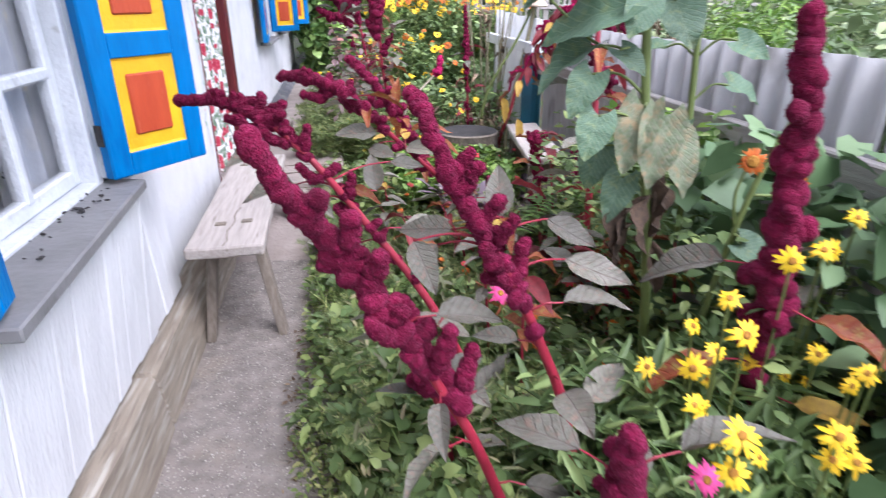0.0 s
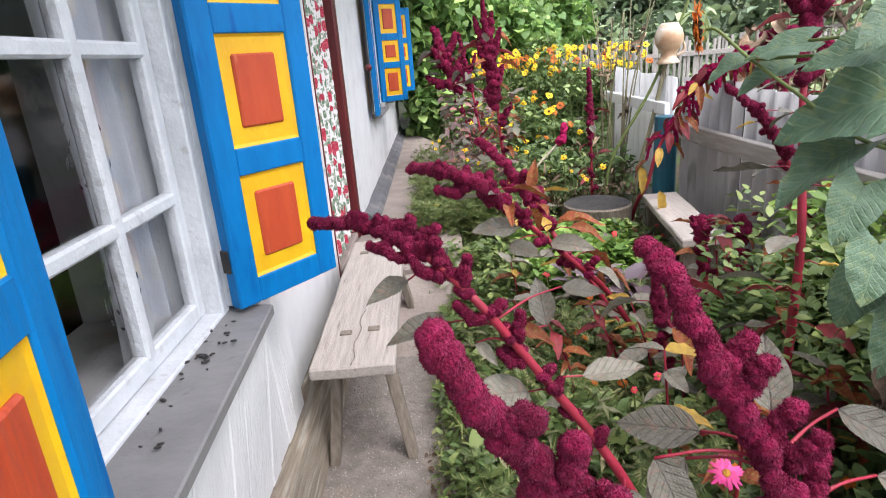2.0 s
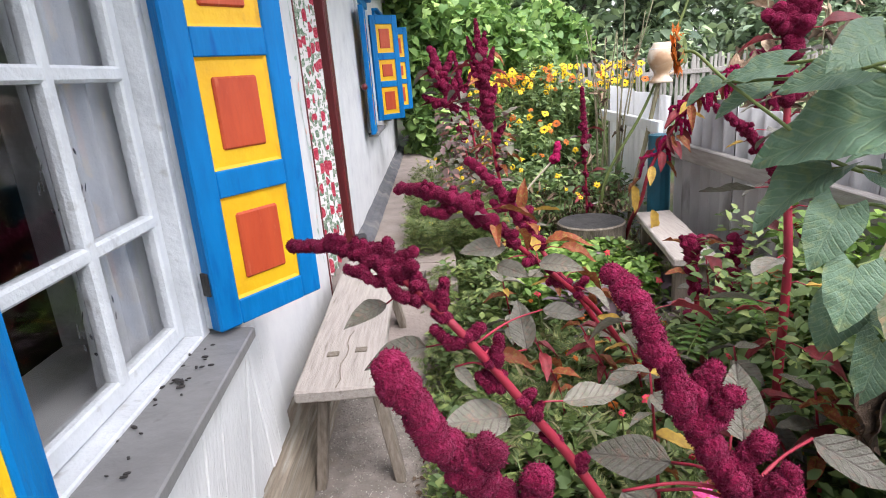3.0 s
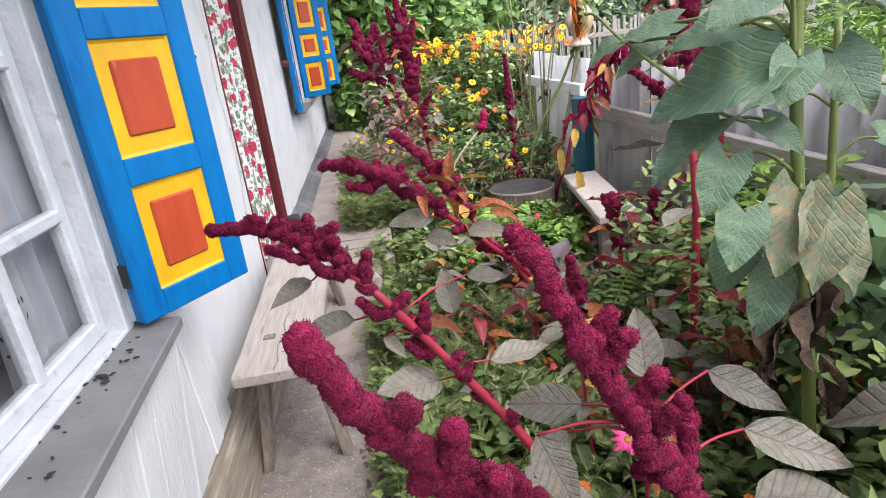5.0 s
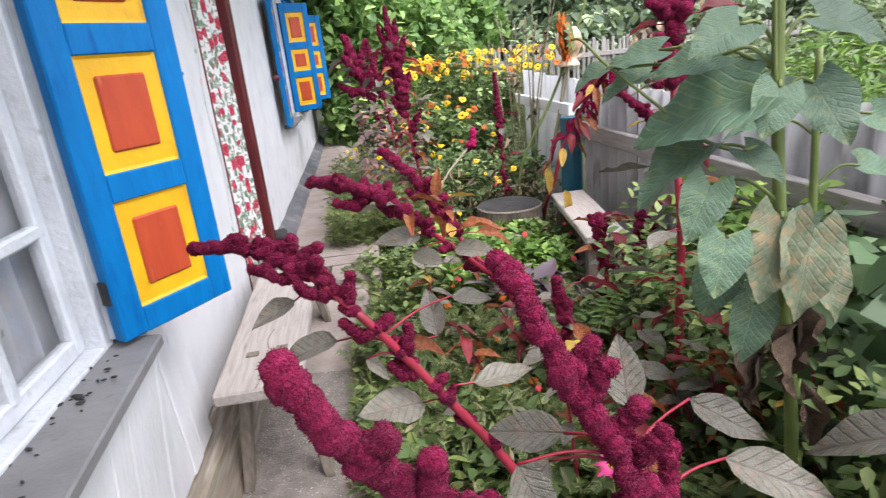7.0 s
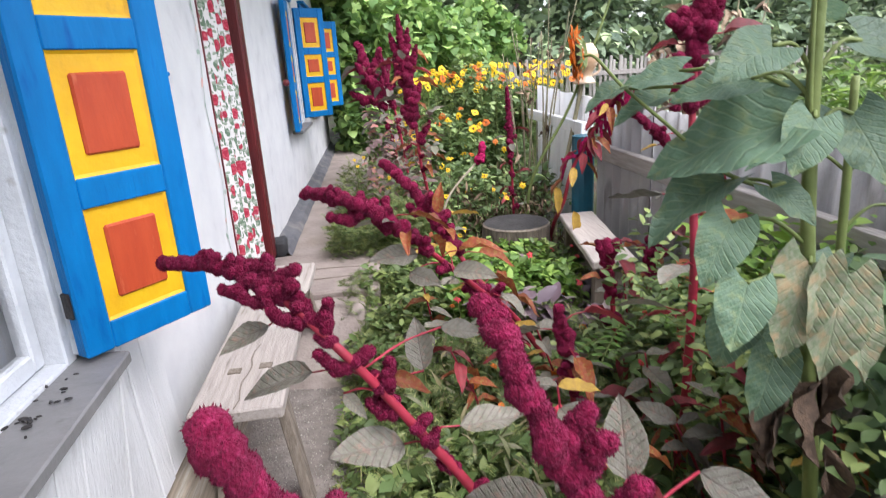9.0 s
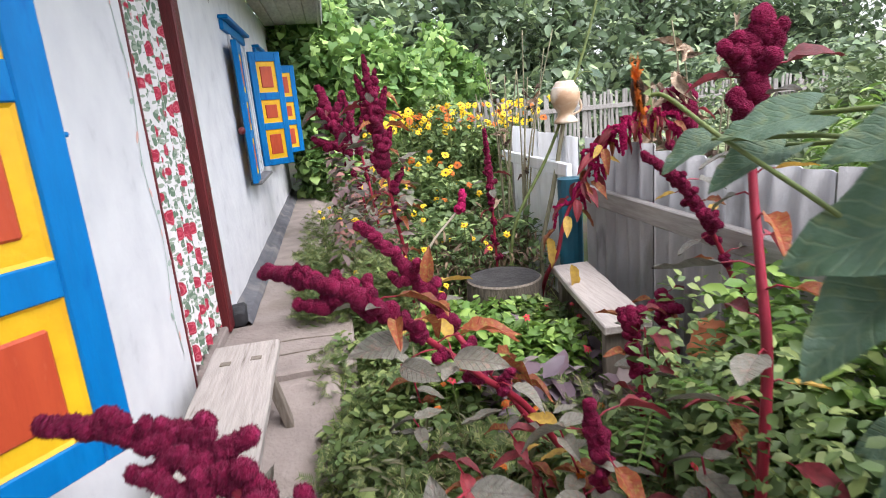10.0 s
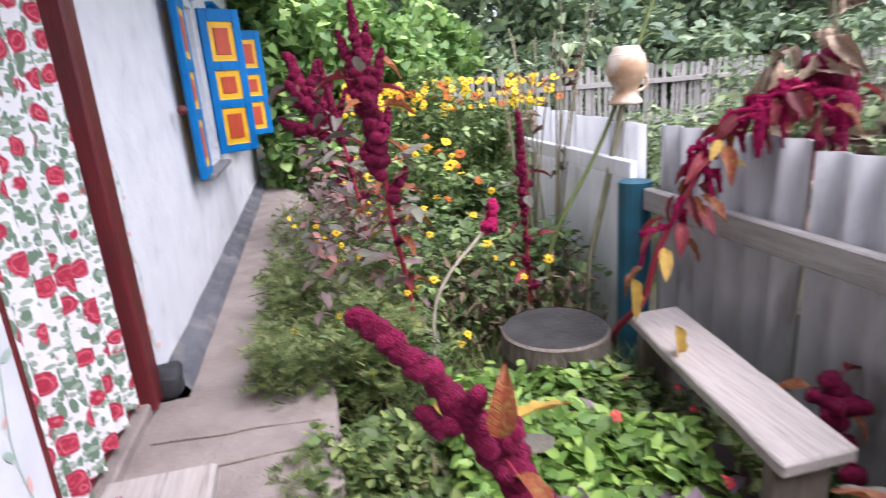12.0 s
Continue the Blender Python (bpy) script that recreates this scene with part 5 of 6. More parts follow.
def face_to(pos, direction):
    return Matrix.Translation(pos) @ Vector(direction).to_track_quat("Z", "Y").to_matrix().to_4x4()

def sunflower(label, line, r, leaf_list, dry=(), branches=(), heads=(), seed=0):
    rng = random.Random(seed)
    plant = tagged(new("sunflower"), label, "plant", "sunflowers")
    pts = smooth_line(line, 8)
    v, f = tube(pts, [r * (1 - 0.4 * i / len(pts)) for i in range(len(pts))], 10)
    link_mesh("stalk", raw(v, f), GREEN_STEM, plant, "thick green stalk", smooth=True)
    for b in branches:
        q = smooth_line(b, 6)
        v, f = tube(q, [0.0042 - 0.001 * i / len(q) for i in range(len(q))], 8)
        link_mesh("branch", raw(v, f), GREEN_STEM, plant, smooth=True)
    for base, tip, pool in leaf_list:
        base, tip = Vector(base), Vector(tip)
        p = min(pts, key=lambda q: (q - base).length + 0.8 * abs(q.z + 0.05 - base.z))
        v, f = tube(smooth_line([p, p.lerp(base, 0.5) + Vector((0, 0, 0.025)), base], 4), [0.0042] * 4 + [0.0034] * 5, 6)
        link_mesh("petiole", raw(v, f), GREEN_STEM, plant, smooth=True)
        ob = new("leaf", rng.choice(pool))
        ob.parent = plant
        ob.matrix_basis = broad(base, tip, (-0.25 + rng.uniform(-0.3, 0.3), -0.6 + rng.uniform(-0.3, 0.3), 0.8 + rng.uniform(-0.2, 0.2)), 0.88 if pool is SUNS else 0.72)
    for pos, d, s in dry:
        ob = new("leaf", DRYS[0])
        ob.parent = plant
        ob["label"] = "brown shrivelled leaf"
        ob.matrix_basis = aim(pos, d, s, rng.uniform(-1, 1))
    for k, (pos, d, rad, mat_) in enumerate(heads):
        flower_head(plant, face_to(pos, d), rad, 18, mat_, rad * 0.45, seed=seed + k, cup=0.35)
    return plant

SUN_STALK = [(1.55, 2.16, 0.0), (1.495, 2.15, 0.58), (1.455, 2.15, 0.85), (1.421, 2.15, 1.1), (1.398, 2.15, 1.347), (1.385, 2.15, 1.6), (1.37, 2.15, 1.9)]
sunflower("tall sunflower with big rough leaves and a nodding orange bloom", SUN_STALK, 0.0145, [
    ((1.355, 2.15, 1.283), (1.173, 2.277, 1.213), SUNS),
    ((1.326, 2.2, 1.35), (1.21, 2.25, 1.335), SUNS),
    ((1.393, 2.13, 1.288), (1.332, 2.08, 1.213), SUNS),
    ((1.473, 2.15, 1.288), (1.476, 2.05, 1.192), SUNS),
    ((1.294, 2.2, 1.183), (1.148, 2.2, 1.117), SUNS),
    ((1.282, 2.15, 1.125), (1.211, 2.1, 1.04), SUNS),
    ((1.41, 2.12, 1.048), (1.348, 2.08, 0.897), SICKS),
    ((1.453, 2.1, 1.025), (1.418, 2.05, 0.857), SICKS),
    ((1.345, 2.15, 1.179), (1.385, 2.08, 1.137), SUNS),
    ((1.344, 2.2, 0.938), (1.312, 2.2, 0.817), SUNS),
    ((1.388, 2.15, 0.863), (1.334, 2.1, 0.763), SUNS),
    ((1.324, 2.15, 1.40), (1.212, 2.1, 1.37), SUNS),
    ((1.281, 2.35, 1.365), (1.182, 2.4, 1.347), SUNS),
    ((1.21, 2.45, 1.333), (1.132, 2.45, 1.313), SUNS),
    ((1.289, 2.4, 1.32), (1.175, 2.4, 1.299), SUNS),
    ((1.287, 2.1, 1.034), (1.237, 2.05, 0.941), SUNS),
    ((1.552, 2.2, 0.954), (1.556, 2.1, 0.818), SICKS),
    ((1.47, 2.15, 1.4), (1.59, 2.1, 1.36), SUNS),
    ((1.43, 2.2, 1.46), (1.5, 2.25, 1.44), SUNS)],
    [((1.46, 2.12, 0.82), (-0.4, -0.2, -1), 0.15), ((1.47, 2.15, 0.86), (0.2, -0.2, -1), 0.18), ((1.45, 2.18, 0.72), (-0.5, 0.1, -1), 0.14), ((1.47, 2.1, 0.7), (0.1, -0.3, -1), 0.16), ((1.42, 2.14, 0.78), (-0.6, -0.2, -1), 0.14), ((1.46, 2.13, 0.9), (0.3, 0.1, -1), 0.13), ((1.48, 2.18, 0.78), (0.3, 0.2, -1), 0.15), ((1.40, 2.14, 0.8), (-0.3, 0.0, -1), 0.16)],
    [[(1.415, 2.15, 1.16), (1.36, 2.17, 1.17), (1.287, 2.2, 1.202), (1.238, 2.3, 1.272), (1.197, 2.42, 1.343), (1.181, 2.52, 1.397), (1.165, 2.545, 1.402)], [(1.41, 2.15, 1.24), (1.385, 2.14, 1.35), (1.35, 2.13, 1.7)]],
    [((1.15, 2.545, 1.405), (-0.85, 0.5, -0.1), 0.062, PETAL_ORANGE), ((1.37, 2.15, 1.9), (0, -0.5, 0.8), 0.09, PETAL_GOLD)], 51)
sunflower("leafy sunflower stalk without bloom beside the fence", [(1.78, 2.45, 0.0), (1.75, 2.43, 0.6), (1.72, 2.42, 1.0), (1.70, 2.42, 1.33)], 0.013, [
    ((1.68, 2.38, 0.95), (1.6, 2.33, 0.92), SUNS), ((1.82, 2.4, 1.05), (1.93, 2.37, 1.02), SUNS), ((1.65, 2.5, 1.15), (1.57, 2.57, 1.15), SUNS),
    ((1.79, 2.35, 1.18), (1.86, 2.29, 1.14), SUNS), ((1.68, 2.5, 0.74), (1.59, 2.54, 0.69), SUNS), ((1.85, 2.4, 0.62), (1.95, 2.36, 0.55), SUNS)], (), (), (), 52)
sunflower("slim stalk with two small orange-gold blooms", [(1.52, 1.98, 0.0), (1.56, 1.97, 0.5), (1.62, 1.96, 0.85), (1.70, 1.95, 1.08)], 0.009, [
    ((1.6, 1.93, 0.75), (1.68, 1.87, 0.7), SUNS), ((1.67, 1.96, 0.98), (1.75, 2.0, 0.95), SUNS)], (), [[(1.6, 1.965, 0.78), (1.58, 1.955, 0.87), (1.598, 1.95, 0.945)], [(1.63, 1.96, 0.86), (1.69, 1.955, 0.86), (1.719, 1.95, 0.89)]],
    [((1.598, 1.94, 0.948), (-0.4, -0.9, 0.3), 0.032, PETAL_ORANGE), ((1.719, 1.94, 0.894), (-0.3, -0.9, 0.3), 0.032, PETAL_ORANGE)], 54)
sunflower("tall thin sunflower leaning behind the clay jug", [(1.80, 5.5, 0.0), (1.82, 5.5, 0.52), (2.107, 5.5, 1.05), (2.35, 5.5, 1.63), (2.5, 5.5, 2.1)], 0.013, [((2.4, 5.45, 1.52), (2.48, 5.43, 1.49), SUNS), ((2.27, 5.5, 1.68), (2.2, 5.48, 1.66), SUNS)], (), (), [((2.50, 5.46, 2.1), (-0.3, -1, 0.1), 0.06, PETAL_GOLD)], 53)
# dry stalks
def dry_plant(label, base, height, seed, n=5, leaves=14, spread=0.25, meshes=DRYS, mat=STICK, size=(0.04, 0.11), low=5):
    rng = random.Random(seed)
    plant = tagged(new("dry_plant"), label, "plant", "withered plants")
    items = []
    for k in range(n):
        a = rng.uniform(0, 6.28)
        e = (base[0] + spread * math.cos(a) * rng.random(), base[1] + spread * math.sin(a) * rng.random(), height * rng.uniform(0.75, 1.0))
        m = (base[0] * 0.6 + e[0] * 0.4 + rng.uniform(-0.03, 0.03), base[1] * 0.6 + e[1] * 0.4, e[2] * 0.55)
        line = smooth_line([base, m, e], 6)
        items.append(tube(line, [0.009 - 0.006 * i / len(line) for i in range(len(line))], 6))
        for q in range(leaves // n):
            p = line[rng.randint(low, len(line) - 1)]
            ob = new("leaf", rng.choice(meshes))
            ob.parent = plant
            ob.matrix_basis = aim(p, (rng.uniform(-1, 1), rng.uniform(-1, 1), rng.uniform(-1.2, 0.3)), rng.uniform(*size), rng.uniform(-2, 2))
    for v, f in items:
        link_mesh("stalk", raw(v, f), mat, plant, smooth=True)
    return plant
dry_plant("withered tan stalks before the white fence panels", (1.91, 6.0, 0), 1.75, 61, 6, 18, 0.3)
dry_plant("dry brown branching stalks by the fence", (2.02, 5.95, 0), 1.9, 62, 6, 18, 0.35)
dry_plant("withered sunflower with shrivelled straw leaves behind the fence", (2.42, 4.58, 0), 1.62, 63, 6, 90, 0.16, [DRYS[1]], size=(0.08, 0.17), low=8)
dry_plant("withered tall flower stalks behind the fence", (2.65, 4.5, 0), 1.75, 64, 5, 40, 0.4, [DRYS[1], DRYS[0]], size=(0.06, 0.13), low=7)
amaranth("dark red amaranth hanging over the fence", [(2.47, 4.48, 1.06), (2.48, 4.48, 1.18), (2.46, 4.49, 1.30), (2.42, 4.5, 1.33), (2.4, 4.52, 1.0)], (2.4, 4.55, 0.0), 28, 0.026, 0.045, 0.5, 0.8, 6, CRIMS, 0.1)

# ---- scattered foliage ----
LEAF_T = (np.array([(0, 0, 0), (0.33, 0.26, 0.05), (0.36, 0, -0.02), (0.33, -0.26, 0.05), (0.72, 0.19, 0.0), (0.75, 0, -0.07), (0.72, -0.19, 0.0), (1, 0, -0.16)], float),
          np.array([(0, 2, 1), (0, 3, 2), (1, 2, 4), (2, 5, 4), (2, 3, 5), (3, 6, 5), (4, 5, 7), (5, 6, 7)]))
NARROW_T = (LEAF_T[0] * np.array([1, 0.42, 1]), LEAF_T[1])
ROUND_T = (np.array([(0.05, 0, 0), (-0.1, 0.36, 0.05), (0.28, 0.52, 0.03), (0.62, 0.36, -0.04), (1, 0, -0.2), (0.62, -0.36, -0.04), (0.28, -0.52, 0.03), (-0.1, -0.36, 0.05), (0.45, 0, 0.02)], float),
           np.array([(8, k, k + 1) for k in range(7)] + [(8, 7, 0)]))
BLADE_T = (np.array([(0, 0.02, 0), (0, -0.02, 0), (0.5, 0.018, 0.02), (0.5, -0.018, 0.02), (1, 0, -0.1)], float), np.array([(0, 1, 2), (1, 3, 2), (2, 3, 4)]))
FEATHER_T = (np.concatenate([np.array([(u, 0, 0), (u + 0.24, s * 0.27, 0.04 * (k % 3)), (u + 0.11, s * 0.02, 0.0)]) for k, (u, s) in enumerate([(0.05 + 0.11 * (j // 2), 1 if j % 2 else -1) for j in range(14)])]),
             np.array([(3 * j, 3 * j + 1, 3 * j + 2) for j in range(14)]))

def turned(rs, n, tilt=(0.1, 0.9), yaw=None):
    """n random leaf rotations: headings all round, tips tilted up by some radians."""
    a = rs.uniform(0, 2 * np.pi, n) if yaw is None else yaw
    t = rs.uniform(*tilt, n)
    r = rs.normal(0, 0.5, n)
    d = np.stack([np.cos(a) * np.cos(t), np.sin(a) * np.cos(t), np.sin(t)], 1)
    s = np.stack([-np.sin(a), np.cos(a), np.zeros(n)], 1)
    u = np.cross(d, s)
    s2 = s * np.cos(r)[:, None] + u * np.sin(r)[:, None]
    return np.stack([d, s2, np.cross(d, s2)], 2)

def scatter(name, template, pos, size, mat, rs, tilt=(-0.4, 0.8), parent=None, label="", yaw=None):
    n = len(pos)
    m = np.zeros((n, 4, 4))
    m[:, :3, :3] = turned(rs, n, tilt, yaw) * np.asarray(size).reshape(-1, 1, 1)
    m[:, :3, 3] = pos
    v, f = many(*template, m)
    return link_mesh(name, np_mesh(name, v, f), mat, parent, label)

def patch(rs, n, x0, x1, y0, y1, h, clump=3.0, keep=0.5):
    """Points in clumps over a stretch of ground, up to a height that swells and falls."""
    out = []
    while len(out) < n:
        x, y = rs.uniform(x0, x1), rs.uniform(y0, y1)
        c = noise.noise(Vector((x * clump, y * clump, h * 10))) * 0.5 + 0.5
        if c > keep * rs.random() + 0.12:
            top = h * (0.35 + 0.9 * c)
            out.append((x, y, top * rs.random() ** 0.6))
    return np.array(out)

def stuff(name, template, mat, n, area, size, seed, label, category="plants", h=0.3, tilt=(-0.4, 0.8), clump=3.0, keep=0.5):
    rs = np.random.default_rng(seed)
    pos = patch(rs, n, *area, h, clump, keep)
    ob = scatter(name, template, pos, rs.uniform(*size, n), mat, rs, tilt)
    return tagged(ob, label, category, kind="stuff")

stuff("undergrowth", LEAF_T, WEED, 15000, (0.62, 2.1, 0.2, 4.3), (0.025, 0.07), 71, "low green weeds and seedlings covering the bed", h=0.26)
stuff("undergrowth", ROUND_T, WEED, 3500, (0.6, 2.05, 0.6, 4.2), (0.03, 0.075), 72, "broad green leaves low in the bed", h=0.24)
stuff("undergrowth", FEATHER_T, FEATHER, 4000, (0.6, 2.0, 0.4, 4.4), (0.05, 0.11), 73, "feathery marigold foliage in the bed", h=0.3)
stuff("daisy_foliage", NARROW_T, SHRUB, 4200, (1.1, 1.85, 1.15, 2.0), (0.05, 0.12), 97, "narrow green daisy leaves round the stems", h=0.5, tilt=(-0.3, 1.1), keep=0.4)
stuff("undergrowth", LEAF_T, SHRUB, 5000, (1.5, 2.15, 0.0, 3.5), (0.04, 0.085), 74, "dark green leaves at the foot of the fence", h=0.5, keep=0.6)
stuff("path_weeds", LEAF_T, GRASS, 5200, (0.46, 0.78, 1.2, 4.3), (0.012, 0.03), 75, "creeping green and straw weeds along the path edge", h=0.05, clump=5, keep=0.7)
stuff("path_weeds", LEAF_T, WEED, 1500, (0.48, 0.75, 2.2, 4.3), (0.025, 0.06), 76, "small green weeds along the path edge", h=0.16, keep=0.9, clump=4)
stuff("grass", BLADE_T, GRASS, 6000, (0.55, 2.1, 0.0, 7.0), (0.06, 0.2), 77, "thin grass blades among the flowers", h=0.12, tilt=(0.5, 1.5))
stuff("litter", LEAF_T, LITTER, 2200, (0.42, 1.1, 0.9, 3.0), (0.008, 0.03), 78, "dry brown litter on the trodden soil", h=0.012, tilt=(-0.2, 0.2))
stuff("balsam_leaves", LEAF_T, BRIGHT, 5200, (1.0, 1.66, 3.9, 4.6), (0.035, 0.08), 79, "bright green balsam plants in a mound", h=0.43, keep=0.4)
stuff("balsam_leaves", LEAF_T, WEED, 2600, (0.68, 1.5, 3.75, 4.6), (0.03, 0.07), 80, "green leafy plants at the foot of the balsams", h=0.32)
stuff("balsam_leaves", LEAF_T, WEED, 1800, (1.2, 1.8, 4.3, 4.55), (0.03, 0.07), 98, "green leafy plants before the stump", h=0.42, keep=0.3)
stuff("dark_foliage", LEAF_T, PURPLE, 420, (1.15, 1.75, 3.7, 4.3), (0.07, 0.14), 81, "purple-grey broad leaves in the bed", h=0.34)
stuff("cosmos_foliage", FEATHER_T, FEATHER, 4400, (0.36, 1.0, 4.85, 6.6), (0.05, 0.11), 82, "feathery cosmos foliage spilling over the path", h=0.52)
stuff("cosmos_foliage", NARROW_T, WEED, 3500, (0.42, 1.22, 4.85, 7.0), (0.03, 0.08), 83, "fine green foliage behind the step", h=0.5)
stuff("undergrowth", LEAF_T, SHRUB, 4500, (0.95, 2.1, 5.4, 7.2), (0.04, 0.09), 84, "mixed green leaves before the white fence", h=0.6)
stuff("undergrowth", NARROW_T, LITTER, 1300, (1.2, 2.0, 5.2, 6.8), (0.04, 0.1), 85, "withered brown stems and leaves", h=0.5, tilt=(0, 1.4))
stuff("path_weeds", FEATHER_T, FEATHER, 1200, (0.30, 0.7, 6.2, 9.0), (0.05, 0.1), 86, "green weeds along the far path", h=0.35)
rs = np.random.default_rng(87)
TETRA = (np.array([(1, 0, -0.4), (-0.6, 0.9, -0.4), (-0.6, -0.9, -0.4), (0.1, 0, 0.7)]), np.array([(0, 1, 3), (1, 2, 3), (2, 0, 3), (0, 2, 1)]))
gx, gy = rs.uniform(0.08, 0.7, 16000), rs.uniform(0.6, 4.3, 16000)
tagged(scatter("grit", TETRA, np.stack([gx, gy, np.array([path_height(a, b) for a, b in zip(gx, gy)]) + 0.001], 1), rs.uniform(0.0012, 0.005, 16000), GRIT, rs), "loose grit and tiny stones on the footpath", "gravel", kind="stuff")

stuff("fence_foliage", LEAF_T, BRIGHT, 900, (1.84, 2.1, 2.75, 3.4), (0.04, 0.09), 96, "light green leaves before the fence", h=1.0, tilt=(-0.6, 0.4), keep=0.5)
stuff("amaranth_foliage", LEAF_T, greens("mauve_leaves", (0.24, 0.15, 0.15), (0.14, 0.15, 0.10), (0.27, 0.10, 0.08), 0.35, 0.2), 650, (0.62, 1.12, 5.1, 7.5), (0.05, 0.1), 93, "mauve and olive amaranth leaves around the stems", h=1.05, tilt=(-0.7, 0.3), keep=0.6)
stuff("undergrowth", NARROW_T, greens("olive_seedlings", (0.19, 0.20, 0.09), (0.13, 0.13, 0.07), (0.26, 0.22, 0.12), 0.35, 0.2), 2600, (0.65, 2.0, 1.0, 4.4), (0.04, 0.09), 94, "olive and straw coloured stems and leaves in the bed", h=0.3, tilt=(-0.2, 1.3))
stuff("fence_foliage", ROUND_T, greens("rough_fence_leaves", (0.12, 0.20, 0.09), (0.085, 0.15, 0.06), (0.17, 0.24, 0.12), 0.3, 0.25), 520, (1.65, 2.12, 1.3, 2.75), (0.06, 0.12), 88, "broad rough green leaves before the fence", h=1.05, tilt=(-0.9, 0.3), keep=0.8)
stuff("fence_foliage", LEAF_T, WEED, 3200, (1.5, 2.12, 1.3, 3.3), (0.03, 0.06), 89, "mixed green leaves before the fence", h=0.85, keep=0.8)
stuff("path_weeds", FEATHER_T, FEATHER, 900, (0.46, 0.85, 3.6, 4.5), (0.05, 0.1), 90, "feathery weeds beside the door step", h=0.28)
stuff("path_weeds", LEAF_T, WEED, 1800, (0.55, 0.95, 3.5, 4.6), (0.03, 0.06), 92, "green weeds beside the door step", h=0.3)

# small flowers, each one a thing
def bloom(name, label, pos, d, radius, petals, mat, group, seed, stem_to=None, layers=1):
    plant = tagged(new(name), label, "flower", group)
    flower_head(plant, face_to(pos, d), radius, petals, mat, radius * 0.24, back=False, cup=0.2, layers=layers, seed=seed)
    if stem_to:
        p, q = Vector(pos), Vector(stem_to)
        v, f = tube(smooth_line([p, p.lerp(q, 0.5) + Vector((0.02, 0.01, 0)), q], 4), [0.0028] * 9, 5)
        link_mesh("stem", raw(v, f), GREEN_STEM, plant)
    return plant
rng = random.Random(91)
for k in range(30):
    x, y = rng.uniform(1.2, 1.75), rng.uniform(1.3, 1.8)
    z = rng.uniform(0.42, 0.7) if k < 22 else rng.uniform(0.7, 0.88)
    bloom("yellow_daisy", "bright yellow daisy with narrow petals", (x, y, z), (rng.uniform(-0.7, 0.3), -0.7, rng.uniform(0.2, 1)), rng.uniform(0.022, 0.034), 13, PETAL_GOLD, "yellow daisies", 900 + k, (x + 0.05, y + 0.1, 0.0))
for k in range(26):
    x, y, z = rng.uniform(0.75, 1.7), rng.uniform(1.9, 4.2), rng.uniform(0.16, 0.3)
    bloom("marigold", "small orange marigold low in the bed", (x, y, z), (rng.uniform(-0.5, 0.5), -0.4, 1), rng.uniform(0.014, 0.022), 9, PETAL_ORANGE, "orange marigolds", 940 + k, (x, y, 0.0), 2)
for k in range(16):
    x, y, z = rng.uniform(1.0, 1.75), rng.uniform(2.6, 4.6), rng.uniform(0.22, 0.45)
    bloom("balsam_flower", "small red balsam flower among leaves", (x, y, z), (rng.uniform(-0.5, 0.5), -0.6, 0.8), rng.uniform(0.014, 0.024), 7, PETAL_RED, "balsam flowers", 970 + k, (x, y, 0.0))
for k in range(44):
    x, y = rng.uniform(0.5, 1.7), rng.uniform(4.9, 7.2)
    z = rng.uniform(0.35, 0.75) * (1 if y > 5.2 else 0.8)
    bloom("cosmos_flower", "small yellow cosmos flower on a thin stem", (x, y, z), (rng.uniform(-0.5, 0.4), -0.6, rng.uniform(0.2, 1)), rng.uniform(0.018, 0.03), 8, PETAL_GOLD, "yellow cosmos", 1000 + k, (x, y, 0.0))
bloom("pink_aster", "bright pink double aster low in the bed", (1.06, 2.1, 0.58), (-0.1, -0.7, 0.7), 0.034, 18, PETAL_PINK, "pink flowers", 1050, (1.08, 2.12, 0.0), 2)
bloom("pink_aster", "bright pink double aster low in the bed", (1.28, 1.48, 0.50), (-0.1, -0.7, 0.7), 0.034, 18, PETAL_PINK, "pink flowers", 1051, (1.3, 1.5, 0.0), 2)

# pinnate seedling leaves
pin = tagged(new("locust_seedling"), "young pinnate-leaved locust seedling in the bed", "plant")
rng = random.Random(95)
pinleaf = leaf_mesh("leaflet", BRIGHT, 1, 0.45, nx=4, fold=0.1, droop=0.1, ripple=0.02, seed=20)
for base, d in (((1.62, 3.3, 0.42), (-0.6, -0.7, 0.05)), ((1.66, 3.25, 0.45), (0.5, -0.7, 0.0)), ((1.7, 3.2, 0.4), (0.9, -0.3, 0.1)), ((1.6, 3.3, 0.36), (-0.9, -0.2, 0.0)), ((1.68, 3.3, 0.3), (0.2, -0.9, 0.0)), ((1.66, 3.3, 0.48), (0.1, -0.8, 0.3))):
    d = Vector(d).normalized()
    p0 = Vector(base)
    line = [p0 + d * 0.3 * u - Vector((0, 0, 0.09 * u * u)) for u in (0, 0.25, 0.5, 0.75, 1)]
    v, f = tube(line, [0.003] * 5, 5)
    link_mesh("rachis", raw(v, f), GREEN_STEM, pin)
    side = d.cross(Vector((0, 0, 1))).normalized()
    for j in range(9):
        u = 0.15 + j * 0.1
        for sd in (-1, 1):
            ob = new("leaflet", pinleaf)
            ob.parent = pin
            ob.matrix_basis = aim(p0 + d * 0.3 * u - Vector((0, 0, 0.09 * u * u)), side * sd + d * 0.3, 0.05, 0)
v, f = tube([(1.66, 3.3, 0), (1.66, 3.29, 0.48)], [0.006, 0.004], 6)
link_mesh("stem", raw(v, f), GREEN_STEM, pin)

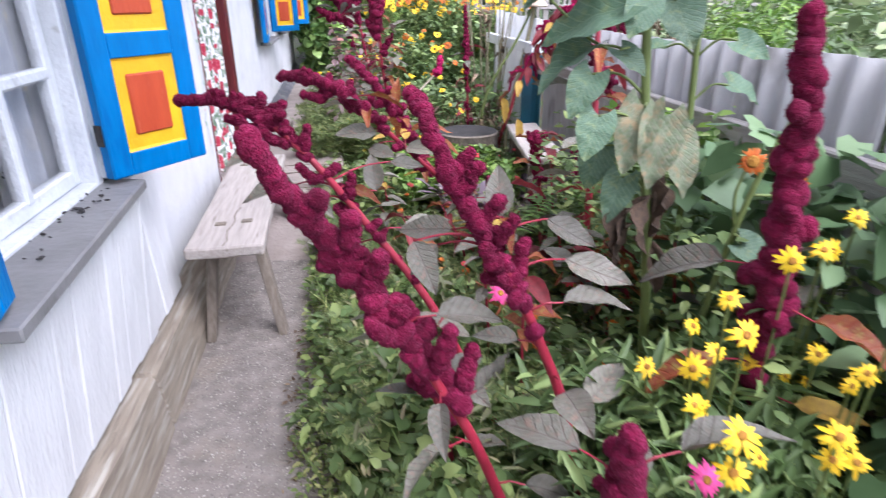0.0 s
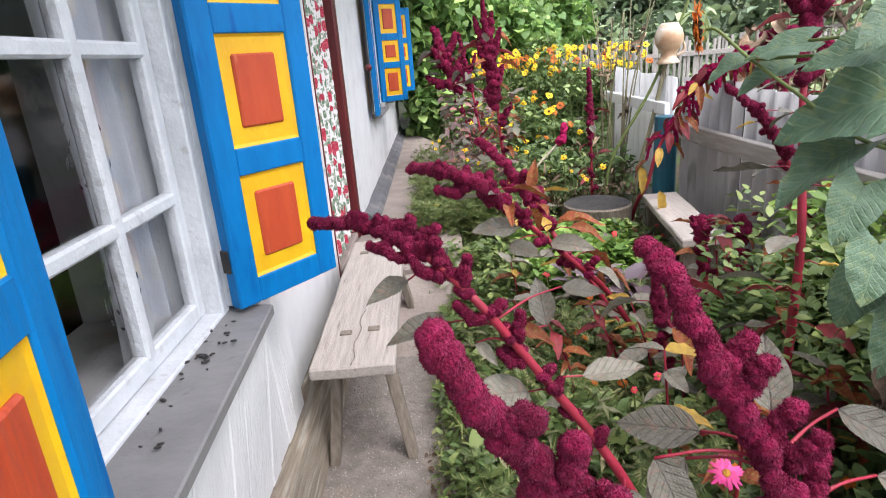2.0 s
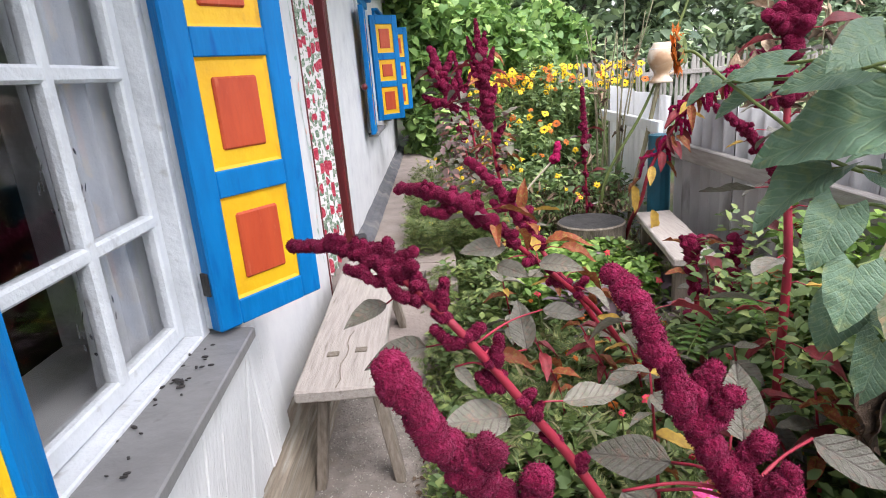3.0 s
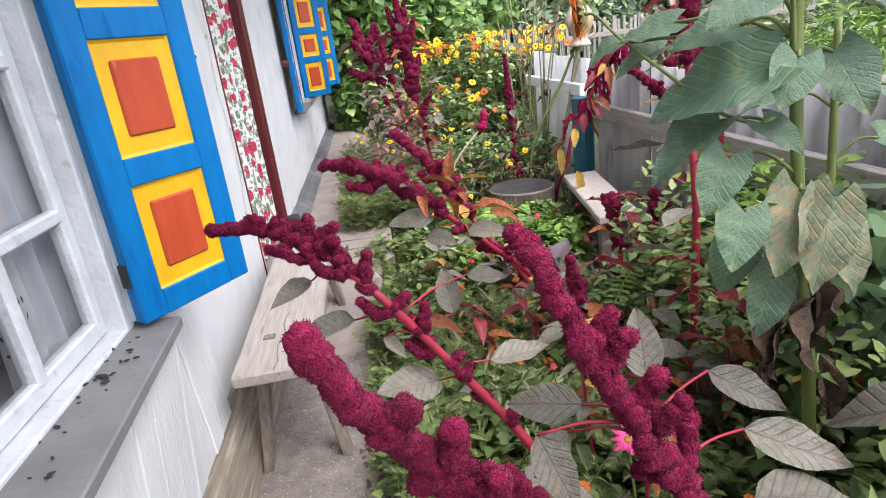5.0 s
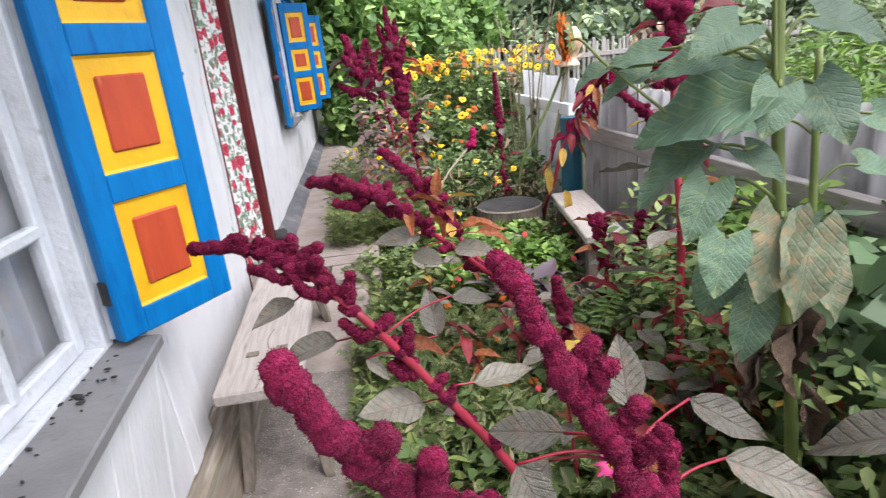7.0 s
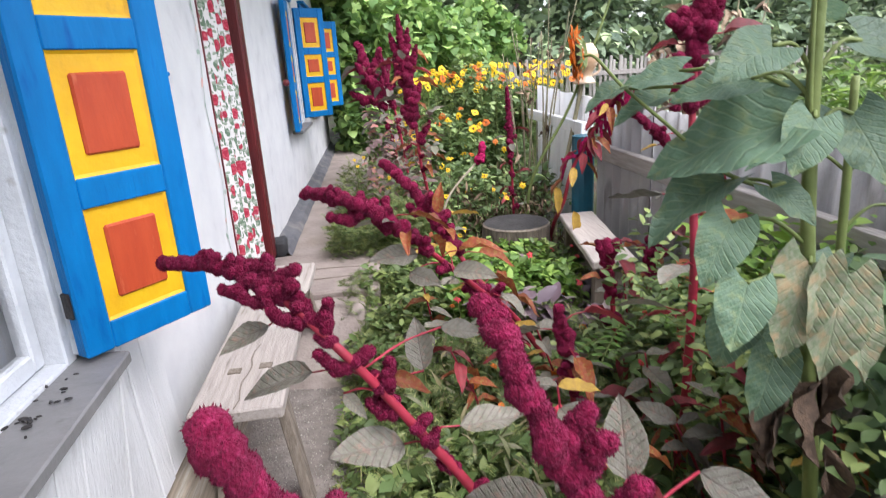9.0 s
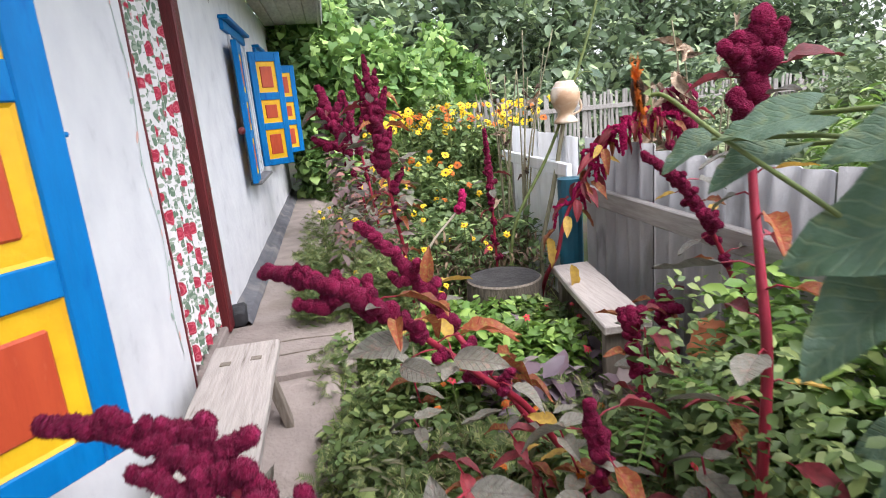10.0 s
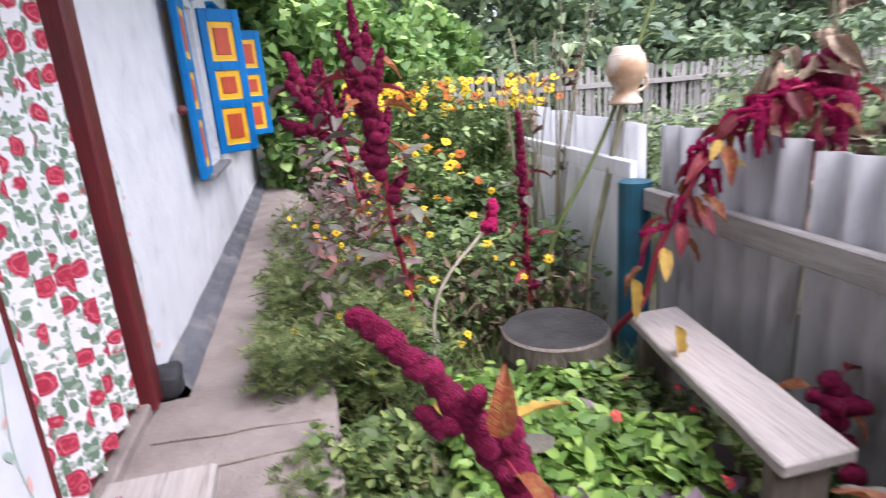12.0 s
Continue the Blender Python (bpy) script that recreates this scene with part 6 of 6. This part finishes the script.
# ---- shrubs, vine, trees ----
def crown_points(rs, n, centre, radii, lumps, fill=0.35):
    """Leaf places over a lumpy crown, mostly near its skin."""
    cs = rs.normal(size=(lumps, 3))
    cs /= np.linalg.norm(cs, axis=1)[:, None]
    cs = cs * rs.uniform(0.25, 0.85, (lumps, 1)) * radii
    k = rs.integers(0, lumps, n)
    d = rs.normal(size=(n, 3))
    d /= np.linalg.norm(d, axis=1)[:, None]
    r = rs.uniform(fill, 1.0, (n, 1)) ** 0.5 * rs.uniform(0.28, 0.5, lumps)[k][:, None]
    return cs[k] + d * r * radii + centre

def shrub(name, label, centre, radii, n, size, mat, template, seed, lumps=16, tilt=(-0.8, 0.6), trunk=True, trunk_r=0.03, category="shrub", group=""):
    rs = np.random.default_rng(seed)
    rng = random.Random(seed)
    plant = tagged(new(name), label, category, group)
    pos = crown_points(rs, n, np.array(centre), np.array(radii), lumps)
    pos[:, 2] = np.maximum(pos[:, 2], 0.03)
    scatter("crown", template, pos, rs.uniform(*size, n), mat, rs, tilt, plant)
    items = []
    for k in range(5 if trunk_r < 0.1 else 7):
        e = pos[rng.randrange(n)]
        b = (centre[0] + rng.uniform(-0.1, 0.1) * radii[0], centre[1], -0.03)
        m = (centre[0] + (e[0] - centre[0]) * 0.35, centre[1] + (e[1] - centre[1]) * 0.35, e[2] * 0.6)
        line = smooth_line([b, m, tuple(e)], 5)
        items.append(tube(line, [trunk_r * (1 - 0.8 * i / len(line)) for i in range(len(line))], 7))
    for j, (v, f) in enumerate(items):
        link_mesh("trunk" if j == 0 else "limb", raw(v, f), BARK if trunk_r > 0.05 else GREEN_STEM, plant, smooth=True)
    return plant

daisies = []
for k, (c, r, n) in enumerate((((1.75, 8.4, 0.68), (0.75, 0.8, 0.72), 5200), ((2.5, 8.7, 0.68), (0.7, 0.8, 0.72), 4200), ((1.35, 7.4, 0.42), (0.5, 0.6, 0.52), 3000), ((1.75, 7.0, 0.4), (0.4, 0.4, 0.45), 2200))):
    daisies.append(shrub("daisy_shrub", "tall green daisy shrub with many yellow flowers", c, r, n, (0.05, 0.11), SHRUB, LEAF_T, 110 + k, 20, trunk_r=0.012, group="daisy shrubs"))
rng = random.Random(120)
for k in range(200):
    x, y = rng.uniform(1.05, 3.0), rng.uniform(7.7, 8.9)
    z = 1.22 + rng.uniform(-0.12, 0.16)
    if k > 172:
        x, y, z = rng.uniform(1.0, 2.0), rng.uniform(6.7, 7.7), rng.uniform(0.45, 0.95)
    bloom("daisy_flower", "yellow coneflower bloom on the shrub", (x, y, z), (rng.uniform(-0.6, 0.6), -0.8, rng.uniform(0.1, 1)), rng.uniform(0.032, 0.05), 9, PETAL_GOLD if rng.random() < 0.8 else PETAL_ORANGE, "yellow coneflowers", 1100 + k, (x, y + 0.02, 0.0))

for k, (c, r, n) in enumerate((((0.35, 10.75, 1.8), (0.6, 0.7, 0.9), 2600), ((0.95, 10.8, 1.6), (0.8, 0.8, 1.2), 3200), ((0.55, 11.6, 2.2), (0.9, 0.8, 1.3), 3000), ((1.9, 11.2, 1.5), (0.9, 0.8, 1.1), 3000), ((2.6, 12.6, 1.7), (1.0, 0.9, 1.3), 2800), ((0.6, 10.6, 0.65), (0.5, 0.5, 0.6), 2200))):
    shrub("grape_vine", "leafy green grape vine climbing by the house corner", c, r, n, (0.09, 0.17), VINE, ROUND_T, 130 + k, 22, (-1.2, 0.3), trunk_r=0.02, category="vine", group="grape vines")
for k, (x, y, z, rx, rz, n) in enumerate(((0.5, 14.5, 3.0, 2.0, 2.6, 4200), (3.4, 15.5, 2.6, 1.9, 2.4, 4200), (6.3, 16.0, 2.4, 2.2, 2.4, 4200), (9.5, 16.5, 2.6, 2.3, 2.6, 4200), (13.0, 16.0, 2.6, 2.6, 2.8, 4200), (16.0, 12.5, 2.6, 2.6, 2.8, 4000), (17.0, 7.5, 2.6, 2.6, 2.8, 3600), (-2.5, 16.0, 3.2, 2.2, 2.8, 3000), (4.8, 19.0, 4.0, 2.8, 3.2, 3600), (10.8, 20.0, 4.0, 3.0, 3.2, 3600), (1.5, 20.0, 4.6, 2.8, 3.4, 3600), (16.5, 19.0, 4.4, 3.2, 3.4, 3000), (8.0, 14.2, 1.2, 1.5, 1.2, 2600), (5.0, 13.8, 1.1, 1.4, 1.1, 2600), (11.0, 14.0, 1.2, 1.6, 1.3, 2600))):
    shrub("tree", "dense dark green tree beyond the garden fence", (x, y, z), (rx, rx, rz), n, (0.16, 0.36), TREE_DARK, LEAF_T, 150 + k, 26, (-1.0, 0.5), trunk_r=0.14, category="tree", group="trees behind the garden")
for k, (x, y, z, r, rz, n) in enumerate(((3.6, 6.2, 0.6, 0.8, 0.7, 3200), (3.3, 4.6, 0.6, 0.7, 0.7, 3200), (4.3, 5.2, 0.8, 0.9, 0.9, 3600), (3.2, 3.2, 0.7, 0.8, 0.8, 3400), (5.4, 7.4, 0.8, 1.1, 0.9, 3400), (3.4, 1.8, 0.8, 0.9, 0.9, 3000), (6.8, 5.5, 1.0, 1.3, 1.1, 3000), (5.0, 3.4, 0.9, 1.1, 1.0, 3000), (4.5, 9.2, 0.5, 0.9, 0.6, 2600), (6.8, 9.6, 0.5, 1.1, 0.6, 2600), (8.5, 8.0, 0.8, 1.4, 0.9, 2600))):
    shrub("shrub", "green leafy shrub growing behind the cement fence", (x, y, z), (r, r, rz), n, (0.05, 0.12), HAZE_SHRUB, LEAF_T, 170 + k, 18, trunk_r=0.02, group="shrubs behind the fence")
shrub("young_tree", "light green young tree beside the fence", (2.75, 3.6, 0.9), (0.45, 0.5, 0.55), 1800, (0.05, 0.1), BRIGHT, NARROW_T, 190, 12, (-0.7, 0.4), trunk_r=0.015, category="tree")
